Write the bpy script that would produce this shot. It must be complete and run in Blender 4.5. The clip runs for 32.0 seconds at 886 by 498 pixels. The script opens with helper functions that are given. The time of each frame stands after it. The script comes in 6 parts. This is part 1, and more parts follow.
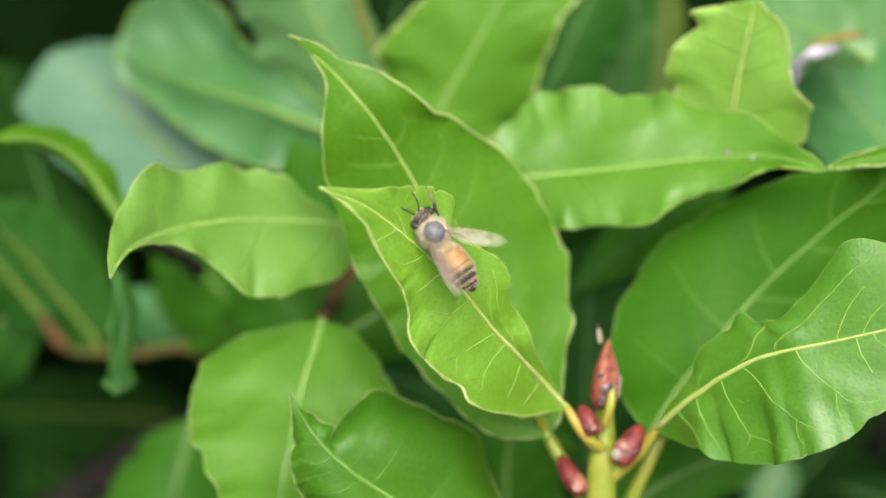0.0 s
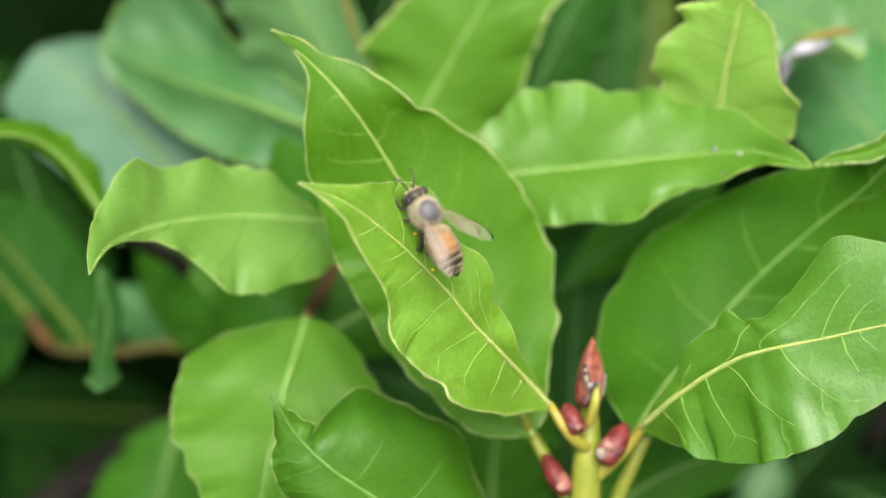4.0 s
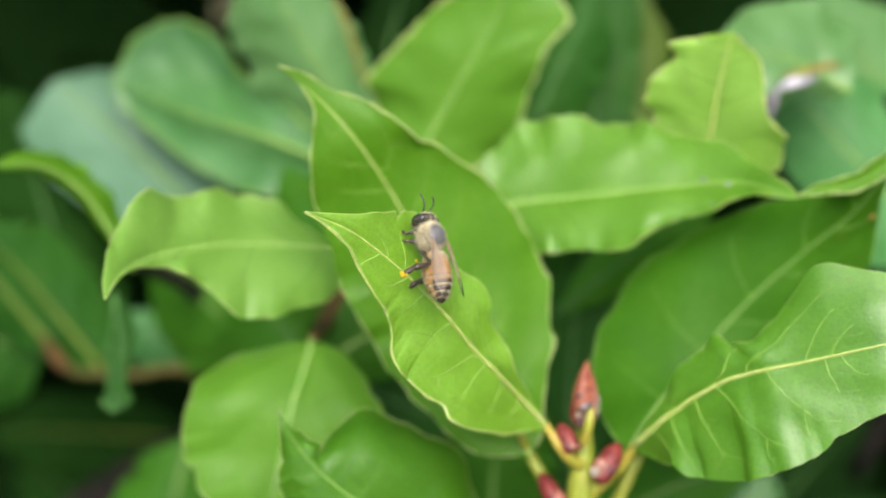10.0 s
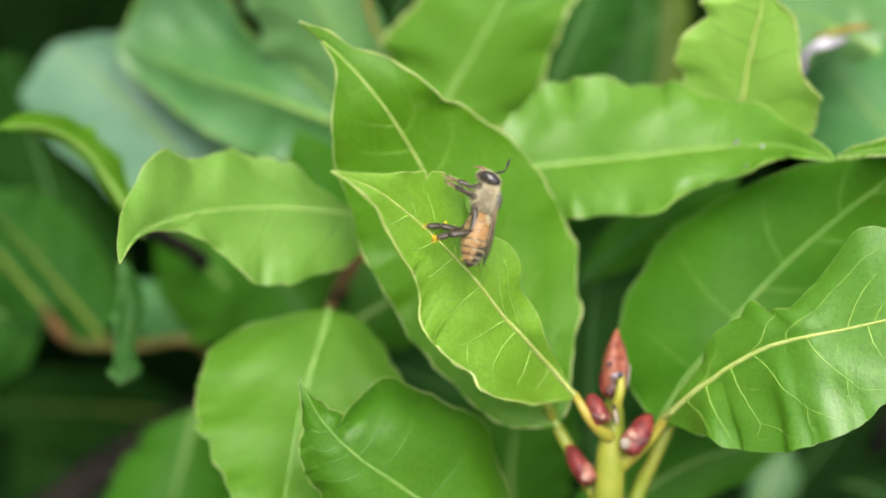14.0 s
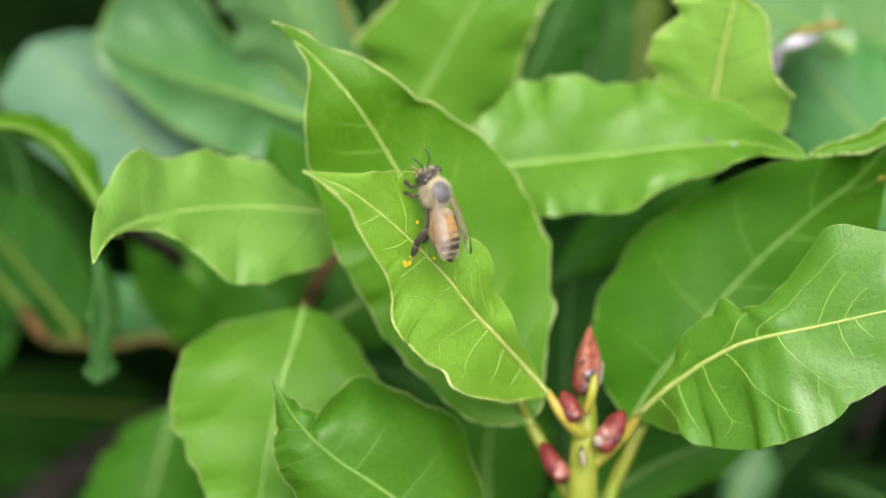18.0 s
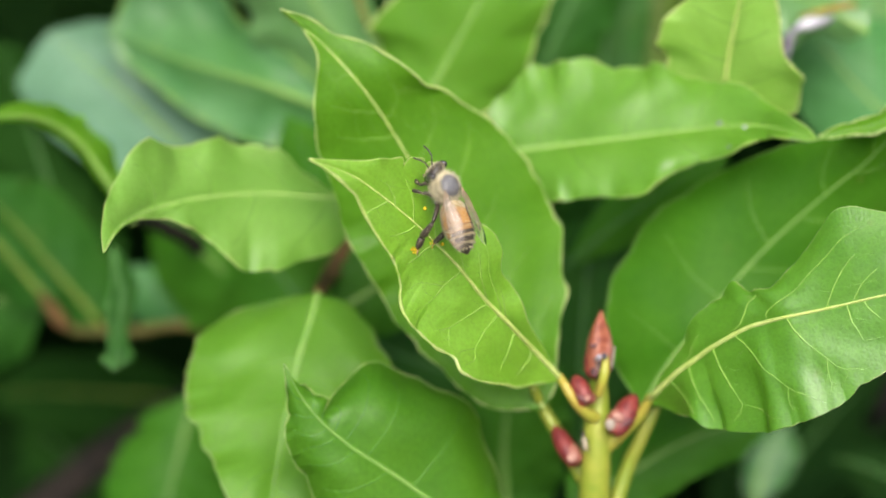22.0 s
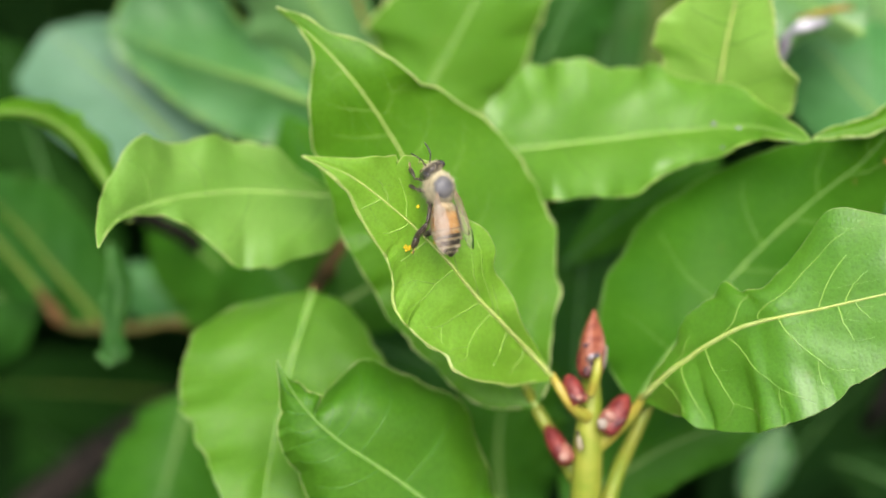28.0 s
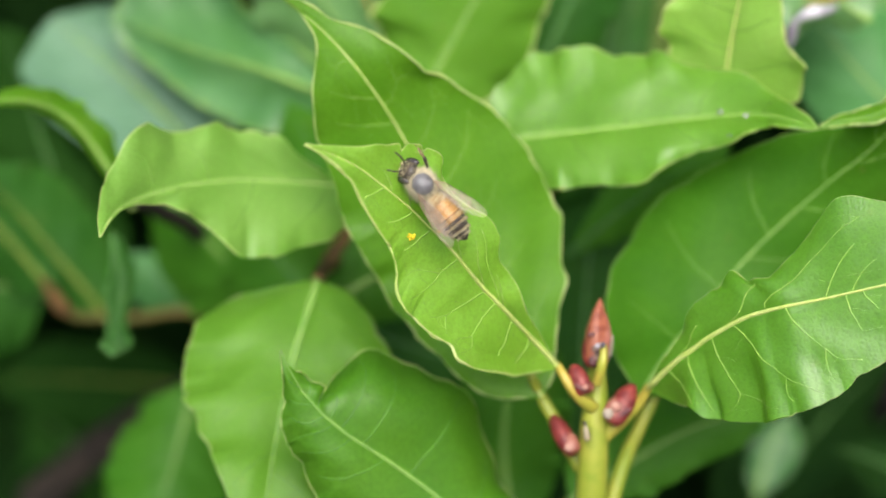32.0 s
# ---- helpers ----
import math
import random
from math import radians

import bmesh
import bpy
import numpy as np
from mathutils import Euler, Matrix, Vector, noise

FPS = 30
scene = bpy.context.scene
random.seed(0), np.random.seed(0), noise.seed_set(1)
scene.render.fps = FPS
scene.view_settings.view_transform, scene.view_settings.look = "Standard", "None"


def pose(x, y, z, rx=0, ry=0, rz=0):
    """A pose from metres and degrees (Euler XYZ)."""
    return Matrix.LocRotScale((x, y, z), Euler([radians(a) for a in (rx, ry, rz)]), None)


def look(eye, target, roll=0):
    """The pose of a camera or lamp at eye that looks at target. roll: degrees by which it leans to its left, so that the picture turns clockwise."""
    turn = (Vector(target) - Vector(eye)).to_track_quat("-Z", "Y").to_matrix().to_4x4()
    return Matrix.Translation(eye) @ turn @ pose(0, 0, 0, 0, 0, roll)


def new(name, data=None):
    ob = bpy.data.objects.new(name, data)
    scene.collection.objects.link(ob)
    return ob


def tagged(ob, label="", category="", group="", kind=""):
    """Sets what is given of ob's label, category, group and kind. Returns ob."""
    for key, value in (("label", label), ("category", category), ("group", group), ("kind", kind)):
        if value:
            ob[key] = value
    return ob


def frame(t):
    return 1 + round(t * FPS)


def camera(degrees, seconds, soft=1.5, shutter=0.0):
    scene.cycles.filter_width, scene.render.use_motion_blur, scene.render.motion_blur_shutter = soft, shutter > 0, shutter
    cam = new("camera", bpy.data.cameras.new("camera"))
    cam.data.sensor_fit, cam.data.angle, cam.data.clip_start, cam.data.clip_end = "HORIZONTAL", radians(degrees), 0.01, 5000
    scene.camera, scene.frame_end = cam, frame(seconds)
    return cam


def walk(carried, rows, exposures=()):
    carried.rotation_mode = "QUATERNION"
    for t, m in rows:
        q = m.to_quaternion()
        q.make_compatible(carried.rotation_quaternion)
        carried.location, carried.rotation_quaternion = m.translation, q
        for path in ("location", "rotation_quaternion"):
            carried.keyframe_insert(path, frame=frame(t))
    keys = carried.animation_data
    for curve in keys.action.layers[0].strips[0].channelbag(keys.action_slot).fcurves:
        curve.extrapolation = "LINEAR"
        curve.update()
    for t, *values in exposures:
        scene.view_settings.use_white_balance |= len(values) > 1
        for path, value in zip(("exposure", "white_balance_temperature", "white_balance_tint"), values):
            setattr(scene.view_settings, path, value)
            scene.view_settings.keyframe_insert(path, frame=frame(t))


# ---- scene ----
cam = camera(20, 32.0, soft=1.72)
cam.data.dof.use_dof = True
cam.data.dof.focus_distance, cam.data.dof.aperture_fstop = 0.322, 10.5
PATH = [
    (0.0, pose(-0.00218, -0.25703, 1.11852, 49.882, -0.168, -0.088)),
    (0.5, pose(-0.00154, -0.25786, 1.11933, 49.914, -0.239, 0.146)),
    (1.0, pose(-0.00180, -0.25943, 1.11921, 50.208, -0.222, 0.126)),
    (1.5, pose(-0.00133, -0.26138, 1.11984, 50.346, -0.148, 0.120)),
    (2.0, pose(-0.00017, -0.26166, 1.12070, 50.296, -0.095, 0.145)),
    (2.5, pose(0.00001, -0.25948, 1.11944, 50.137, 0.121, 0.002)),
    (3.0, pose(-0.00060, -0.25842, 1.11828, 50.209, -0.102, -0.019)),
    (3.5, pose(0.00049, -0.25504, 1.11615, 49.899, -0.171, 0.150)),
    (5.5, pose(0.00176, -0.25595, 1.11699, 49.969, 0.204, -0.185)),
    (6.0, pose(0.00155, -0.25845, 1.11816, 50.080, -0.144, -0.280)),
    (6.5, pose(0.00108, -0.25919, 1.11923, 50.036, 0.009, -0.218)),
    (7.0, pose(0.00033, -0.26128, 1.12103, 50.244, 0.022, 0.075)),
    (7.5, pose(-0.00229, -0.26176, 1.12158, 50.207, -0.063, 0.230)),
    (8.0, pose(-0.00205, -0.26401, 1.12188, 50.594, -0.124, 0.247)),
    (8.5, pose(0.00047, -0.26497, 1.12249, 50.745, -0.273, 0.041)),
    (9.0, pose(0.00148, -0.26623, 1.12457, 50.679, -0.358, 0.043)),
    (9.5, pose(0.00149, -0.26778, 1.12585, 50.922, -0.226, 0.383)),
    (10.0, pose(0.00234, -0.26628, 1.12559, 50.507, -0.027, 0.292)),
    (10.5, pose(0.00230, -0.26266, 1.12270, 50.344, 0.141, 0.473)),
    (11.0, pose(0.00195, -0.25986, 1.11951, 50.539, 0.154, 0.401)),
    (11.5, pose(0.00126, -0.25901, 1.11887, 50.385, 0.194, 0.373)),
    (12.0, pose(-0.00231, -0.25976, 1.11780, 50.432, 0.033, 0.438)),
    (12.5, pose(-0.00401, -0.25953, 1.11811, 50.301, -0.135, 0.181)),
    (13.0, pose(-0.00624, -0.25949, 1.11754, 50.145, -0.343, -0.003)),
    (13.5, pose(-0.00792, -0.25904, 1.11554, 50.120, -0.621, -0.070)),
    (14.0, pose(-0.00608, -0.25880, 1.11511, 50.230, -0.614, -0.291)),
    (14.5, pose(-0.00586, -0.25782, 1.11510, 50.260, -0.633, -0.439)),
    (16.5, pose(-0.00738, -0.25624, 1.11301, 50.096, -1.183, -0.892)),
    (17.0, pose(-0.00447, -0.25716, 1.11466, 50.048, -1.151, -0.982)),
    (17.5, pose(-0.00463, -0.25859, 1.11630, 50.092, -1.006, -0.932)),
    (18.0, pose(-0.00398, -0.25931, 1.11663, 50.066, -0.653, -0.596)),
    (18.5, pose(-0.00416, -0.25934, 1.11644, 49.981, -0.493, -0.702)),
    (19.0, pose(-0.00455, -0.25816, 1.11578, 49.892, -0.371, -0.423)),
    (19.5, pose(-0.00361, -0.25751, 1.11578, 49.915, -0.224, -0.523)),
    (20.0, pose(-0.00153, -0.25725, 1.11527, 49.964, -0.149, -0.489)),
    (20.5, pose(0.00032, -0.25809, 1.11565, 49.903, -0.036, -0.504)),
    (21.0, pose(0.00053, -0.25607, 1.11395, 49.576, 0.233, -0.466)),
    (21.5, pose(0.00139, -0.25733, 1.11502, 49.596, 0.213, -0.257)),
    (22.0, pose(0.00133, -0.25956, 1.11756, 49.640, 0.484, -0.081)),
    (22.5, pose(0.00076, -0.26288, 1.11966, 49.595, 0.513, 0.023)),
    (23.0, pose(0.00061, -0.26695, 1.12236, 49.749, 0.674, 0.075)),
    (23.5, pose(0.00178, -0.26843, 1.12368, 49.558, 0.677, -0.025)),
    (24.0, pose(0.00319, -0.26686, 1.12217, 49.705, 0.812, 0.153)),
    (24.5, pose(0.00304, -0.26493, 1.12114, 49.675, 0.752, 0.444)),
    (26.5, pose(0.00399, -0.26035, 1.11766, 49.511, 0.714, 0.458)),
    (27.0, pose(0.00464, -0.25932, 1.11699, 49.590, 0.611, 0.391)),
    (27.5, pose(0.00465, -0.26025, 1.11790, 49.783, 0.421, 0.171)),
    (28.0, pose(0.00337, -0.26064, 1.11770, 49.704, 0.291, 0.340)),
    (28.5, pose(0.00252, -0.26177, 1.11878, 49.726, 0.005, 0.027)),
    (29.0, pose(0.00317, -0.26183, 1.11822, 49.622, -0.110, 0.111)),
    (29.5, pose(0.00332, -0.26088, 1.11713, 49.617, -0.052, 0.066)),
    (30.0, pose(0.00416, -0.25942, 1.11569, 49.632, 0.175, 0.081)),
    (30.5, pose(0.00427, -0.25845, 1.11540, 49.639, 0.192, -0.035)),
    (31.0, pose(0.00502, -0.25746, 1.11485, 49.545, 0.304, 0.132)),
    (31.5, pose(0.00630, -0.25748, 1.11559, 49.537, 0.489, 0.294)),
    (32.0, pose(0.00419, -0.25873, 1.11612, 49.448, 0.497, 0.486)),
]
walk(cam, PATH)

# ---- light: an overcast noon sky, a broad soft sun high behind the viewer's shoulder
world = bpy.data.worlds.new("overcast_sky")
scene.world = world
world.use_nodes = True
sky = world.node_tree.nodes.new("ShaderNodeTexSky")
sky.sky_type, sky.sun_disc = "NISHITA", False
sky.sun_elevation, sky.sun_rotation = radians(64), radians(160)
sky.air_density, sky.dust_density, sky.ozone_density = 0.6, 6.0, 0.4
back = world.node_tree.nodes["Background"]
world.node_tree.links.new(sky.outputs["Color"], back.inputs["Color"])
back.inputs["Strength"].default_value = 0.14
sun = new("sun", bpy.data.lights.new("sun", "SUN"))
sun.data.energy, sun.data.angle, sun.data.color = 2.8, radians(44), (1.0, 0.97, 0.92)
sun.matrix_world = look((-0.05, -1.15, 3.2), (0, 0, 0.9))
scene.view_settings.exposure = 0.53

# ---- materials
def base_material(name):
    m = bpy.data.materials.new(name)
    m.use_nodes = True
    nt = m.node_tree
    return m, nt, nt.nodes["Principled BSDF"], nt.links.new


def noise_mix(nt, coords, scale, detail, a, b, lo=0.35, hi=0.65):
    """Two colours mixed by noise."""
    n = nt.nodes.new("ShaderNodeTexNoise")
    n.inputs["Scale"].default_value, n.inputs["Detail"].default_value = scale, detail
    nt.links.new(coords, n.inputs["Vector"])
    r = nt.nodes.new("ShaderNodeValToRGB")
    r.color_ramp.elements[0].position, r.color_ramp.elements[1].position = lo, hi
    r.color_ramp.elements[0].color, r.color_ramp.elements[1].color = (*a, 1), (*b, 1)
    nt.links.new(n.outputs["Fac"], r.inputs["Fac"])
    return r.outputs["Color"], n.outputs["Fac"]


def blend(nt, fac, a, b, mode="MIX"):
    x = nt.nodes.new("ShaderNodeMix")
    x.data_type, x.blend_type = "RGBA", mode
    for socket, value in (("Factor", fac), ("A", a), ("B", b)):
        at_ = [s for s in x.inputs if s.name == socket and s.type in ("RGBA", "VALUE") and s.enabled][0]
        if hasattr(value, "is_linked"):
            nt.links.new(value, at_)
        else:
            at_.default_value = (*value, 1) if isinstance(value, tuple) else value
    return [s for s in x.outputs if s.enabled][0]


def leaf_material(name, colour, pale, rough=0.36, thin=0.3, glow=(0.30, 0.55, 0.03), relief=0.2, stain=0.15, sheen=0.5, swell=0.5):
    """Laurel leaf: mottled green, a fine net of veins in colour and relief, light through the blade."""
    m, nt, bsdf, link = base_material(name)
    nodes = nt.nodes
    co = nodes.new("ShaderNodeTexCoord")
    patch, fac = noise_mix(nt, co.outputs["Object"], 90, 3, colour, pale, 0.3, 0.7)
    grain, _ = noise_mix(nt, co.outputs["Object"], 1500, 2, (0.70, 0.74, 0.62), (1.0, 1.0, 1.0))
    col = blend(nt, 1.0, patch, grain, "MULTIPLY")
    net = nodes.new("ShaderNodeTexVoronoi")
    net.feature = "DISTANCE_TO_EDGE"
    net.inputs["Scale"].default_value = 1500
    link(co.outputs["Object"], net.inputs["Vector"])
    edge = nodes.new("ShaderNodeMapRange")
    edge.inputs["From Max"].default_value = 0.12
    edge.inputs["To Min"].default_value, edge.inputs["To Max"].default_value = 0.32, 0.0
    link(net.outputs["Distance"], edge.inputs["Value"])
    col = blend(nt, edge.outputs["Result"], col, tuple(min(1, c * 1.45 + 0.004) for c in pale))
    spots, sfac = noise_mix(nt, co.outputs["Object"], 420, 1, (0, 0, 0), (1, 1, 1), 0.72, 0.78)
    sm = nodes.new("ShaderNodeMath")
    sm.operation = "MULTIPLY"
    sm.inputs[1].default_value = stain
    link(spots, sm.inputs[0])
    col = blend(nt, sm.outputs[0], col, (0.25, 0.22, 0.05))
    rnd = nodes.new("ShaderNodeObjectInfo")
    hsv = nodes.new("ShaderNodeHueSaturation")
    rr = nodes.new("ShaderNodeMapRange")
    rr.inputs["To Min"].default_value, rr.inputs["To Max"].default_value = 0.9, 1.1
    link(rnd.outputs["Random"], rr.inputs["Value"])
    link(rr.outputs["Result"], hsv.inputs["Value"])
    link(col, hsv.inputs["Color"])
    col = hsv.outputs["Color"]
    link(col, bsdf.inputs["Base Color"])
    rg = nodes.new("ShaderNodeMapRange")
    rg.inputs["To Min"].default_value, rg.inputs["To Max"].default_value = rough - 0.06, rough + 0.12
    link(fac, rg.inputs["Value"])
    link(rg.outputs["Result"], bsdf.inputs["Roughness"])
    bsdf.inputs["Specular IOR Level"].default_value = sheen
    b1 = nodes.new("ShaderNodeBump")
    b1.inputs["Strength"].default_value, b1.inputs["Distance"].default_value = relief, 0.0002
    link(net.outputs["Distance"], b1.inputs["Height"])
    n2 = nodes.new("ShaderNodeTexNoise")
    n2.inputs["Scale"].default_value, n2.inputs["Detail"].default_value = 420, 2
    link(co.outputs["Object"], n2.inputs["Vector"])
    b2 = nodes.new("ShaderNodeBump")
    b2.inputs["Strength"].default_value, b2.inputs["Distance"].default_value = 0.14, 0.0002
    link(n2.outputs["Fac"], b2.inputs["Height"])
    link(b1.outputs["Normal"], b2.inputs["Normal"])
    n3 = nodes.new("ShaderNodeTexNoise")
    n3.inputs["Scale"].default_value, n3.inputs["Detail"].default_value = 75, 1
    link(co.outputs["Object"], n3.inputs["Vector"])
    b3 = nodes.new("ShaderNodeBump")
    b3.inputs["Strength"].default_value, b3.inputs["Distance"].default_value = swell, 0.0016
    link(n3.outputs["Fac"], b3.inputs["Height"])
    link(b2.outputs["Normal"], b3.inputs["Normal"])
    link(b3.outputs["Normal"], bsdf.inputs["Normal"])
    tr = nodes.new("ShaderNodeBsdfTranslucent")
    tr.inputs["Color"].default_value = (*glow, 1)
    mix = nodes.new("ShaderNodeMixShader")
    mix.inputs["Fac"].default_value = thin
    link(bsdf.outputs["BSDF"], mix.inputs[1])
    link(tr.outputs["BSDF"], mix.inputs[2])
    link(mix.outputs["Shader"], nodes["Material Output"].inputs["Surface"])
    return m


def simple(name, a, b, scale, rough=0.5, detail=3, metal=0.0, bump=0.3, depth=0.0002, coat=0.0):
    """A surface of two colours mixed by noise, with fine relief from the same noise."""
    m, nt, bsdf, link = base_material(name)
    co = nt.nodes.new("ShaderNodeTexCoord")
    col, fac = noise_mix(nt, co.outputs["Object"], scale, detail, a, b)
    link(col, bsdf.inputs["Base Color"])
    bsdf.inputs["Roughness"].default_value, bsdf.inputs["Metallic"].default_value = rough, metal
    bsdf.inputs["Coat Weight"].default_value = coat
    bp = nt.nodes.new("ShaderNodeBump")
    bp.inputs["Strength"].default_value, bp.inputs["Distance"].default_value = bump, depth
    link(fac, bp.inputs["Height"])
    link(bp.outputs["Normal"], bsdf.inputs["Normal"])
    return m


def wing_material():
    """A clear, faintly amber membrane with a crinkled gloss."""
    m, nt, bsdf, link = base_material("wing_membrane")
    co = nt.nodes.new("ShaderNodeTexCoord")
    col, fac = noise_mix(nt, co.outputs["Object"], 900, 2, (0.40, 0.32, 0.24), (0.62, 0.52, 0.44))
    link(col, bsdf.inputs["Base Color"])
    bsdf.inputs["Roughness"].default_value = 0.3
    clear = nt.nodes.new("ShaderNodeBsdfTransparent")
    mix = nt.nodes.new("ShaderNodeMixShader")
    mix.inputs["Fac"].default_value = 0.11
    link(clear.outputs["BSDF"], mix.inputs[1])
    link(bsdf.outputs["BSDF"], mix.inputs[2])
    wrinkle = nt.nodes.new("ShaderNodeTexNoise")
    wrinkle.inputs["Scale"].default_value, wrinkle.inputs["Detail"].default_value = 1100, 2
    link(co.outputs["Object"], wrinkle.inputs["Vector"])
    bp = nt.nodes.new("ShaderNodeBump")
    bp.inputs["Strength"].default_value, bp.inputs["Distance"].default_value = 0.4, 0.0002
    link(wrinkle.outputs["Fac"], bp.inputs["Height"])
    gloss = nt.nodes.new("ShaderNodeBsdfGlossy")
    gloss.inputs["Roughness"].default_value = 0.18
    link(bp.outputs["Normal"], gloss.inputs["Normal"])
    rim = nt.nodes.new("ShaderNodeFresnel")
    rim.inputs["IOR"].default_value = 1.15
    link(bp.outputs["Normal"], rim.inputs["Normal"])
    top = nt.nodes.new("ShaderNodeMixShader")
    link(rim.outputs["Fac"], top.inputs["Fac"])
    link(mix.outputs["Shader"], top.inputs[1])
    link(gloss.outputs["BSDF"], top.inputs[2])
    link(top.outputs["Shader"], nt.nodes["Material Output"].inputs["Surface"])
    return m


YOUNG = leaf_material("young_leaf", (0.205, 0.405, 0.034), (0.282, 0.515, 0.066), 0.30, 0.5, (0.60, 0.85, 0.12), relief=0.45, sheen=1.0)
PALE_LEAF = leaf_material("pale_young_leaf", (0.29, 0.53, 0.09), (0.37, 0.61, 0.15), 0.4, 0.55, (0.76, 0.97, 0.26), swell=0.12)
FROST = leaf_material("frosted_leaf", (0.205, 0.415, 0.065), (0.285, 0.50, 0.11), 0.42, 0.5, (0.56, 0.86, 0.14), sheen=0.8, swell=0.28)
LUSH = leaf_material("lush_leaf", (0.13, 0.315, 0.025), (0.183, 0.395, 0.046), 0.35, 0.45, (0.48, 0.77, 0.08), sheen=0.75, swell=0.28)
FRESH = leaf_material("fresh_leaf", (0.074, 0.212, 0.009), (0.106, 0.265, 0.015), 0.40, 0.38, (0.36, 0.64, 0.03), sheen=0.28)
GLOSSY = leaf_material("glossy_leaf", (0.094, 0.27, 0.013), (0.138, 0.345, 0.024), 0.38, 0.42, (0.42, 0.72, 0.06), relief=0.3, sheen=1.0, swell=0.3)
MID = leaf_material("half_grown_leaf", (0.062, 0.205, 0.010), (0.098, 0.262, 0.016), 0.4, 0.34, (0.30, 0.60, 0.03), sheen=0.4)
MATURE = leaf_material("mature_leaf", (0.039, 0.155, 0.010), (0.064, 0.205, 0.016), 0.45, 0.26, (0.19, 0.48, 0.025), sheen=0.17)
OLD = leaf_material("old_leaf", (0.038, 0.145, 0.028), (0.095, 0.235, 0.08), 0.28, 0.12, (0.12, 0.3, 0.05), sheen=0.7)
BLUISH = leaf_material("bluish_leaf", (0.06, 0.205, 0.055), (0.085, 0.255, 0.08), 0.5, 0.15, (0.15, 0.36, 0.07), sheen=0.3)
# leaf green dimmed in colour to stand for shade in the left corners
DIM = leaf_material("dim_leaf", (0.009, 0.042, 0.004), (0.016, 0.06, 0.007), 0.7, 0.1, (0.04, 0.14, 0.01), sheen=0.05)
# grey-blue base colour stands in for the sky's reflection on the blade
SKY_TINT = leaf_material("waxy_leaf", (0.105, 0.225, 0.138), (0.155, 0.295, 0.19), 0.36, 0.12, (0.15, 0.3, 0.1), sheen=0.3)
SHEEN = leaf_material("glossy_pale_leaf", (0.12, 0.29, 0.09), (0.19, 0.37, 0.15), 0.27, 0.3, (0.35, 0.6, 0.1))
OLIVE = leaf_material("yellowing_leaf", (0.075, 0.14, 0.015), (0.11, 0.18, 0.02), 0.5, 0.25, (0.22, 0.35, 0.03), sheen=0.25)
# near-black copy of the leaf green: shade of the deep gaps put into colour
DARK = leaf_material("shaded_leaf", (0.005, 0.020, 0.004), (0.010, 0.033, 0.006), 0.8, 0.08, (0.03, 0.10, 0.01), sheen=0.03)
WIDE = leaf_material("wide_leaf", (0.046, 0.17, 0.008), (0.07, 0.215, 0.013), 0.45, 0.32, (0.24, 0.54, 0.02), sheen=0.12, swell=0.3)
# mature green darkened for leaves further back: their shade is in the colour
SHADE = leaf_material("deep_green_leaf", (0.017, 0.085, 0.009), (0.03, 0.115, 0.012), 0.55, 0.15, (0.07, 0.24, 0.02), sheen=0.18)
BROAD = leaf_material("broad_hanging_leaf", (0.115, 0.29, 0.022), (0.165, 0.365, 0.042), 0.42, 0.42, (0.44, 0.74, 0.05), sheen=0.3, swell=0.28)
RIB = simple("leaf_midrib", (0.38, 0.48, 0.11), (0.48, 0.56, 0.18), 700, 0.45)
RIB_SOFT = simple("soft_midrib", (0.25, 0.43, 0.09), (0.33, 0.50, 0.13), 600, 0.45)
RIB_DULL = simple("dull_midrib", (0.16, 0.32, 0.06), (0.22, 0.38, 0.08), 500, 0.5)
RIB_OLIVE = simple("olive_midrib", (0.12, 0.19, 0.02), (0.17, 0.23, 0.03), 500, 0.6)
OLIVE_TWIG = simple("olive_brown_twig", (0.078, 0.085, 0.013), (0.125, 0.10, 0.02), 120, 0.8)
VEIN_SOFT = simple("pale_soft_vein", (0.19, 0.37, 0.04), (0.25, 0.43, 0.065), 900, 0.45)
# dark copy of the midrib for back leaves, shade put into its colour
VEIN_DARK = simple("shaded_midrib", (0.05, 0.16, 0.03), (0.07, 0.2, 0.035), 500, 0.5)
VEIN = simple("leaf_vein", (0.23, 0.40, 0.055), (0.30, 0.47, 0.09), 900, 0.45)
VEIN_DULL = simple("faint_vein", (0.13, 0.30, 0.025), (0.18, 0.36, 0.04), 900, 0.5)
EDGE = leaf_material("leaf_margin", (0.40, 0.54, 0.13), (0.62, 0.70, 0.33), 0.42, 0.5, (0.9, 0.95, 0.45), relief=0.1, stain=0.0)
STEM = simple("green_stem", (0.19, 0.26, 0.022), (0.29, 0.315, 0.04), 300, 0.42)
PETIOLE = simple("yellow_petiole", (0.31, 0.34, 0.04), (0.38, 0.29, 0.05), 160, 0.42)
TWIG = simple("reddish_twig", (0.09, 0.045, 0.013), (0.135, 0.074, 0.019), 300, 0.9)
BARK = simple("dark_bark", (0.006, 0.0045, 0.003), (0.022, 0.015, 0.01), 220, 0.95, 5, depth=0.001)
BUD = simple("red_bud_scale", (0.18, 0.038, 0.02), (0.34, 0.11, 0.055), 900, 0.5)
BUD_DEEP = simple("crimson_bud_scale", (0.11, 0.012, 0.014), (0.23, 0.036, 0.028), 900, 0.5)
BUD_PALE = simple("pale_bud_scale", (0.24, 0.07, 0.05), (0.33, 0.14, 0.10), 600, 0.5)
BUD_BROWN = simple("withered_bud_tip", (0.05, 0.03, 0.025), (0.22, 0.14, 0.12), 900, 0.7)
